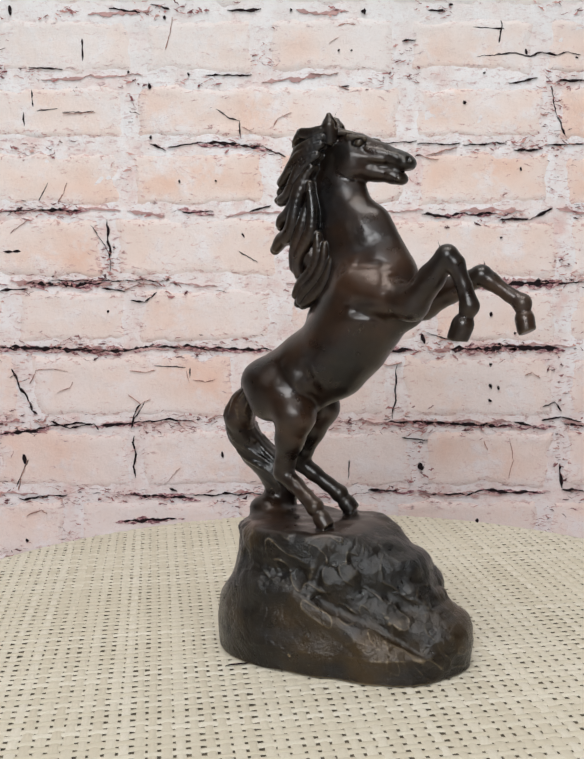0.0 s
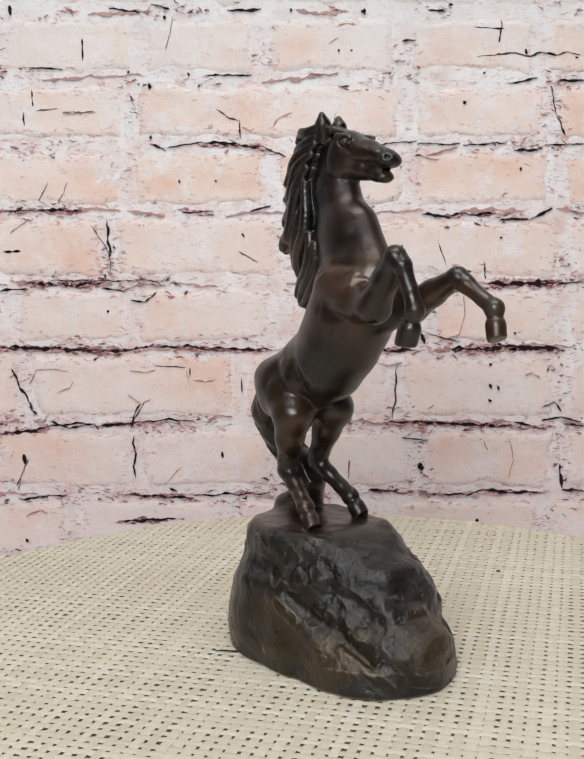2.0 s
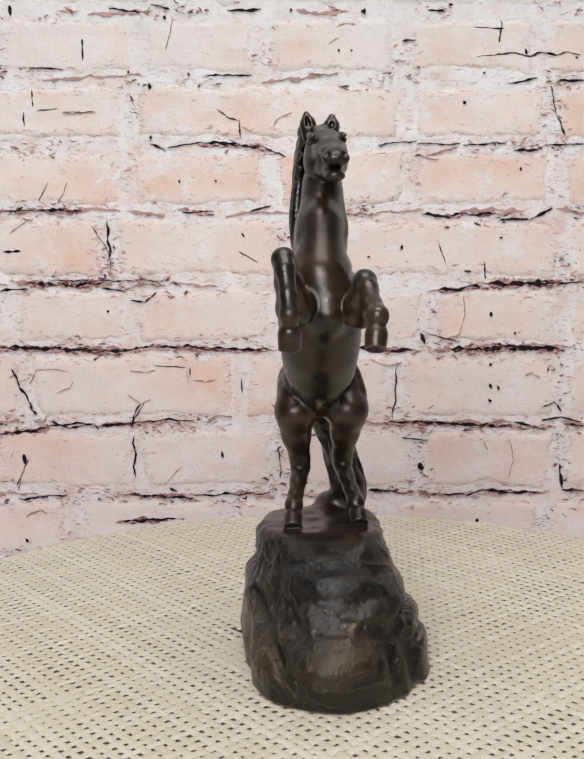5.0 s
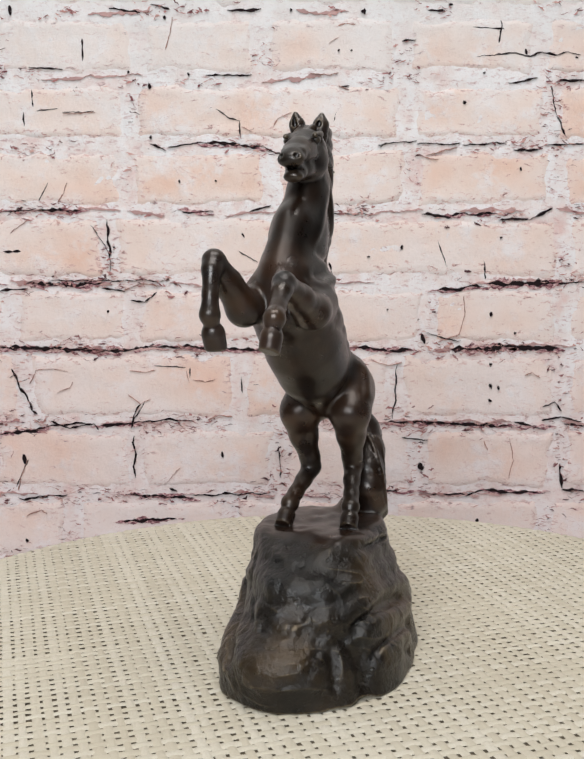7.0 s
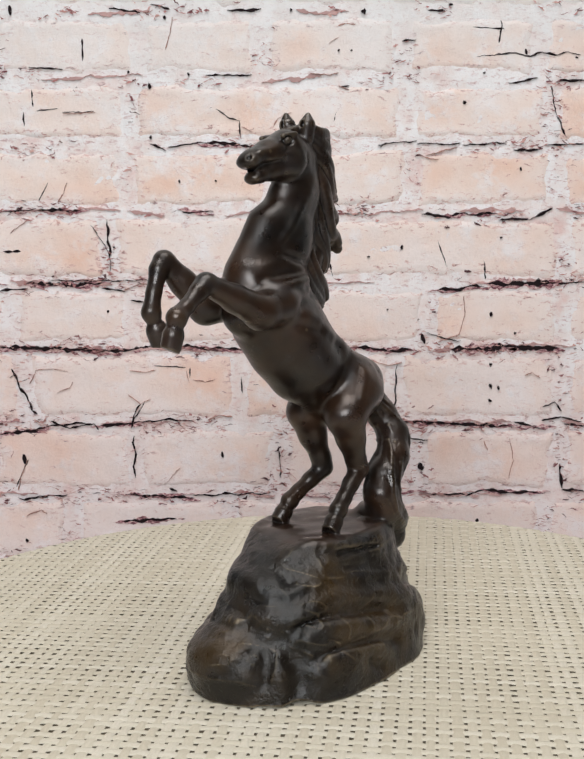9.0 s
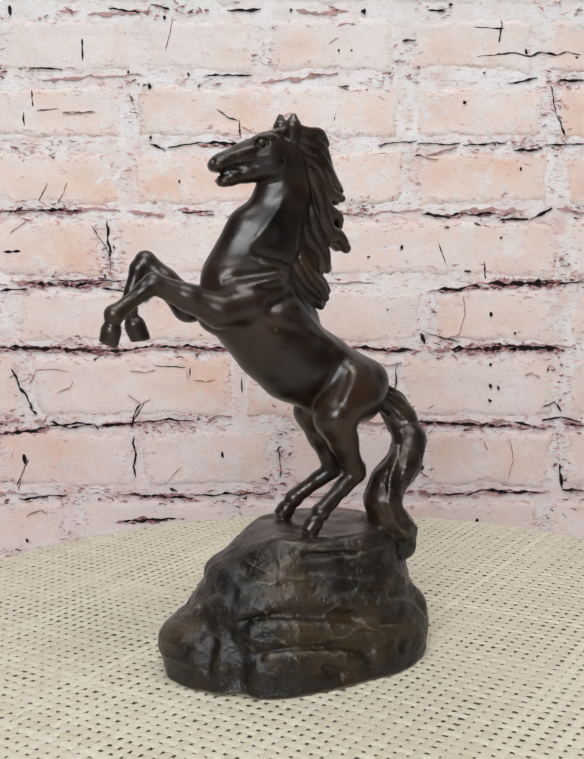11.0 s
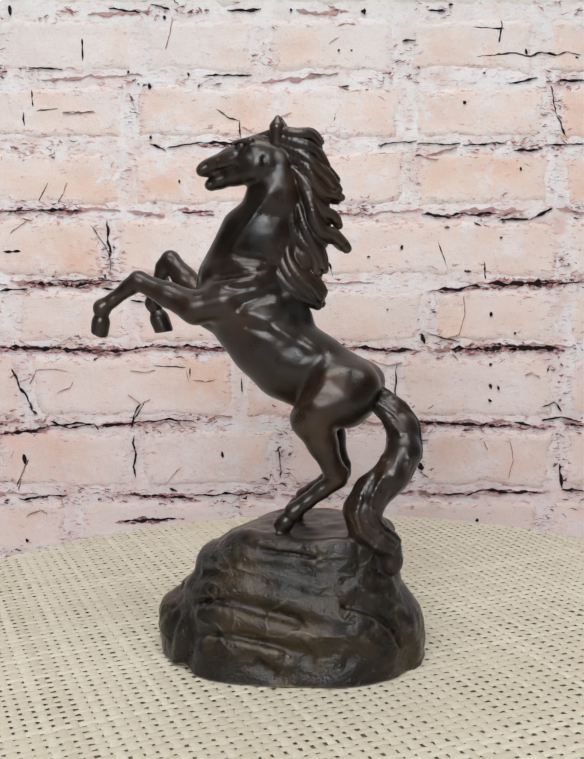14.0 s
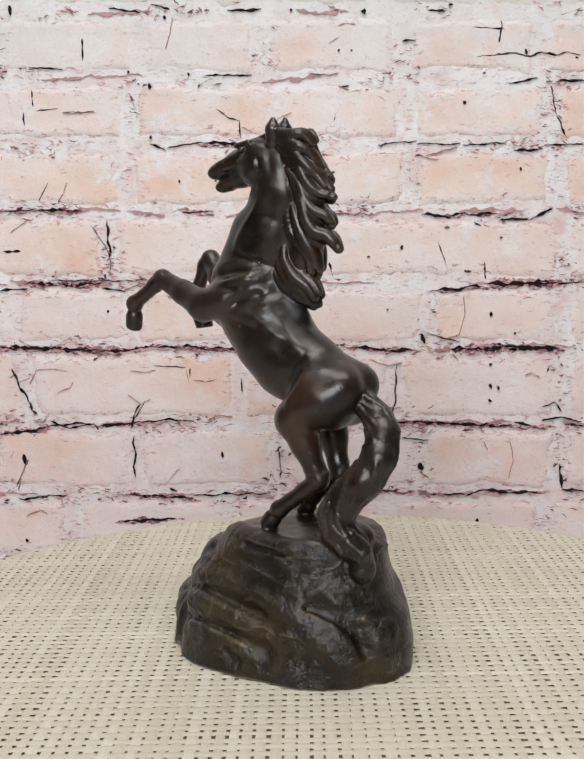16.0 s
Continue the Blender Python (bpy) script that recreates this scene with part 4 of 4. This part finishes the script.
def model_head(clay):
    clay.blob((23, 9.3, 282), (11.5, 10.6, 10.5), 4)
    clay.blob((22, 9.3, 276.5), (10.5, 10.8, 10.2), 4)
    clay.limb([((27, 9.8, 285), 7.8), ((40, 11.2, 280.8), 5.8), ((52, 12.8, 276.6), 5.2)], 3, 1.2)
    clay.limb([((26, 9.6, 274.5), 7.8), ((38, 11, 272), 5.4), ((47, 12.2, 269.3), 4.2), ((51.5, 12.6, 267.3), 3.2)], 3, 1.15)
    clay.blob((55, 13, 275.2), (4.6, 7.0, 4.2), 2)
    clay.blob((51.5, 12.7, 266.8), (3.4, 5.2, 2.6), 1.5)
    clay.bone((62, 13.2, 270.2), (50.5, 12.4, 271.0), 1.9, 0.5, 0.5, 3.2, carve=True)
    for s in (1, -1):
        clay.bone((26, 9.6 + 8.6 * s, 290), (35, 10.4 + 8.2 * s, 288.6), 1.7, 1.5, 1.5)
        clay.blob((31.5, 10 + 9.2 * s, 286.6), (3.6, 2.2, 2.5), 0.8, carve=True)
        clay.blob((31.5, 10 + 8.0 * s, 286.6), (2.5, 2.3, 2.1), 0.4)
        clay.bone((28, 9.8 + 9.0 * s, 280.4), (44, 11.6 + 6.2 * s, 277), 1.4, 1.0, 3)
        clay.blob((25.5, 9.6 + 5.4 * s, 275.5), (8.4, 5.6, 8.0), 3)
        clay.crease(-1.0, 1.6, (19, 10 + 9.5 * s, 283), (18, 10 + 9.5 * s, 275), (23, 10 + 8.5 * s, 267.5), (31, 10.6 + 7 * s, 267))
        clay.crease(-0.7, 1.3, (40, 11 + 6.4 * s, 274.5), (50, 12.4 + 5 * s, 272.6))
        clay.bone((36, 10.8 + 7.0 * s, 283.3), (50, 12.6 + 5.0 * s, 279.3), 1.1, 1.3, 2.5)
        clay.blob((58, 13 + 4.4 * s, 277.0), (1.8, 1.5, 1.5), 0.6, carve=True)
    for base, tip in (((12.8, 13.2, 291), (11.8, 13.8, 301.2)), ((14.5, 1.6, 291.5), (14.7, -0.1, 302.3))):
        b, t = np.array(base), np.array(tip)
        clay.bone(b - (0, 0, 2), (b + t) / 2, 3.8, 4.3, 1.2)
        clay.bone((b + t) / 2, t, 4.3, 1.6, 0.8)
        clay.bone((b + t) / 2 + (3.0, 0, 0), t + (2.2, 0, -2), 1.7, 0.8, 0.6, carve=True)
    for y in (4, 7, 10):
        clay.bone((16, y, 294), (27, y + 0.8, 292), 2.4, 1.0, 0.7)


def model_hair(clay):
    rnd = random.Random(21)
    # the mass of the mane behind the crest, then its locks
    zs = (206, 216, 226.5, 237, 247, 261.5, 278, 292)
    ax, ay, rr = (2, 3, 1.5, -4, -5, -4.5, -1.5, 5), (4, 4, 3, 2, 2.5, 3, 4.5, 6.5), (7, 9, 10, 11.5, 12, 11.6, 10.5, 6.5)
    mass = [((x, y, z), r - 3.2) for x, y, z, r in zip(ax, ay, zs, rr)]
    clay.limb(mass[::-1], 3, 0.95)

    def mane_lock(line, r0):
        """A wavy lock from the crest to its flicked tip, laid over the left side, the middle and the right side of the neck."""
        n = 4 * (len(line) - 1)
        where = np.linspace(0, len(line) - 1, n + 1)
        xs, hs = (np.interp(where, range(len(line)), [p[k] for p in line]) for k in (0, 1))
        for _ in range(2):
            xs[1:-1], hs[1:-1] = (a[:-2] / 4 + a[1:-1] / 2 + a[2:] / 4 for a in (xs, hs))
        xs = np.where(xs < -4, -4 + (xs + 4) * 0.74, xs)
        for root, tip, back in ((8.6, 3.0, 0.0), (4.0, 1.0, -1.5), (-1.0, -1.2, 0.5), (-5.8, -3.6, 1.0)):
            jx, jz = rnd.uniform(-1, 1), rnd.uniform(-3.5, 3.5) if root < 8 else 0.0
            for strand, (side, up) in enumerate(((0.0, 0.0), (1.0, 1.35), (0.7, -1.35), (1.5, 0.5), (1.3, -0.6))):
                last = None
                for i in range(n + 1):
                    s = i / n
                    y = np.interp(hs[i], zs, ay) - 2 + root + (tip - root) * s ** 1.4
                    bulge = math.copysign(1.5 * math.sin(math.pi * min(1, 1.3 * s)), root - 1)
                    spread = math.sin(math.pi * min(1.0, s + 0.1)) * r0 * 0.45
                    q = np.array((xs[i] + back + jx * s, y + bulge + side * (1 if root > 1 else -1), hs[i] + jz * s + up * spread))
                    r = r0 * (0.62 + 0.5 * math.sin(math.pi * min(1, 0.12 + 0.75 * s))) * (0.86, 0.5, 0.5, 0.34, 0.34)[strand]
                    if last is not None:
                        clay.bone(last[0], q, last[1], r, 0.5)
                    last = (q, r)

    mane_lock([(11.8, 295.8), (3.3, 292.2), (-4.7, 293.0), (-10.5, 287.3)], 2.6)
    mane_lock([(11.0, 291.1), (0.5, 287.1), (-7.9, 284.8), (-13.7, 277.3)], 2.8)
    mane_lock([(10.0, 286.8), (-0.2, 281.9), (-9.2, 275.7), (-14.7, 271.0), (-21.3, 264.5)], 3.0)
    mane_lock([(7.8, 281.5), (-3.0, 276.0), (-9.6, 265.5), (-15.9, 260.6), (-22.3, 259.5)], 3.2)
    mane_lock([(4.5, 274.5), (-3.3, 265.5), (-6.6, 256.2), (-12.7, 250.8), (-19.4, 249.0), (-22.1, 245.8)], 3.3)
    mane_lock([(0.9, 269.6), (-4.9, 256.3), (-7.5, 246.2), (-12.5, 239.7), (-20.3, 238.5), (-25.9, 233.9)], 4.2)
    mane_lock([(3.5, 265.8), (6.1, 251.4), (4.9, 240.2), (-2.7, 232.0), (-8.3, 224.5), (-7.3, 218.6)], 3.6)
    mane_lock([(2.1, 253.9), (-0.6, 243.2), (-4.2, 235.2), (-9.5, 228.4), (-11.0, 221.2)], 3.4)
    mane_lock([(8.7, 238.1), (9.0, 225.3), (3.4, 216.1), (-3.7, 210.6), (-9.0, 203.6)], 3.6)
    mane_lock([(13.2, 232.9), (12.0, 222.6), (5.8, 213.4), (-2.2, 206.9), (-5.5, 200.9)], 3.4)
    mane_lock([(16.7, 224.8), (14.5, 216.7), (7.6, 208.5), (-0.9, 202.6), (-5.0, 200.9)], 3.0)
    # tail
    path = [(-39, 4, 149), (-48, 4, 141), (-53.5, 6, 132), (-55.5, 13.5, 120), (-49.5, 18.5, 108), (-39, 20.5, 98.5), (-34, 22.5, 88.5), (-36, 23.5, 80), (-44, 24, 73), (-51.5, 22.5, 69)]
    wide = [6.5, 8.0, 9.3, 9.8, 10.0, 10.4, 10.8, 10.0, 7.5, 4.5]
    clay.limb([(p, r - 0.7) for p, r in zip(path, wide)], 3, 1.0)
    for i in range(15):
        a0 = 2 * math.pi * i / 15
        last = None
        for s in np.linspace(0, len(path) - 1.001, 36):
            j = int(s)
            f = s - j
            c = np.array(path[j]) * (1 - f) + np.array(path[j + 1]) * f
            w = wide[j] * (1 - f) + wide[j + 1] * f
            k0, k1 = max(0, int(s - 0.5)), min(len(path) - 1, int(s + 1.5))
            t = np.array(path[k1], float) - np.array(path[k0])
            t /= np.linalg.norm(t)
            e1 = np.cross(t, (0, 1, 0))
            e1 /= np.linalg.norm(e1)
            a = a0 + 0.26 * s + 0.3 * math.sin(s * 1.1 + i)
            q = c + e1 * math.cos(a) * w * 0.88 + np.array((0, 1, 0)) * math.sin(a) * w * 0.9
            r = (1.6 + 0.5 * math.sin(i * 2.4)) * (0.8 + 0.25 * math.sin(s * 0.9 + 2 * i))
            if last is not None:
                clay.bone(last, q, r, r, 0.6)
            last = q
    clay.blob((-48.8, 19.3, 61.1), (7, 7, 9), 4)
    clay.blob((-38.2, 12.6, 75.4), (12, 10, 8), 5)


def bronze_horse():
    clay = Clay((-74, -50, -2.1), (128, 74, 308), VOXEL)
    model_body(clay)
    model_legs(clay)
    model_head(clay)
    model_rock(clay)
    model_hair(clay)
    verts, quads = clay.skin()
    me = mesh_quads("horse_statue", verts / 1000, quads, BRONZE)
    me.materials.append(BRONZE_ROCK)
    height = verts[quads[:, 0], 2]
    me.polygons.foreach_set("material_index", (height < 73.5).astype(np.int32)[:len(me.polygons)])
    ob = new("horse_statue", me)
    return tagged(ob, "dark brown patinated bronze statue of a rearing horse on a rock", "statue")


VOXEL = 0.62
HORSE = bronze_horse()


def motions():
    walk(DISC, [(t, pose(0, 0, 0, 0, 0, a)) for t, a in TURN])
    walk(CRUMB, [(t, pose(0, 0, 0, 0, 0, a) @ pose(0.0722, 0.1718, 0.0010, 0, 0, 30)) for t, a in TURN])
    walk(FIBRE, [(t, pose(0, 0, 0, 0, 0, a) @ pose(-0.0440, -0.0262, 0.0010, 0, 0, 18)) for t, a in TURN])
    walk(HORSE, [(t, pose(0, 0, 0.0006, 0, 0, a - 31.0)) for t, a in TURN])


motions()
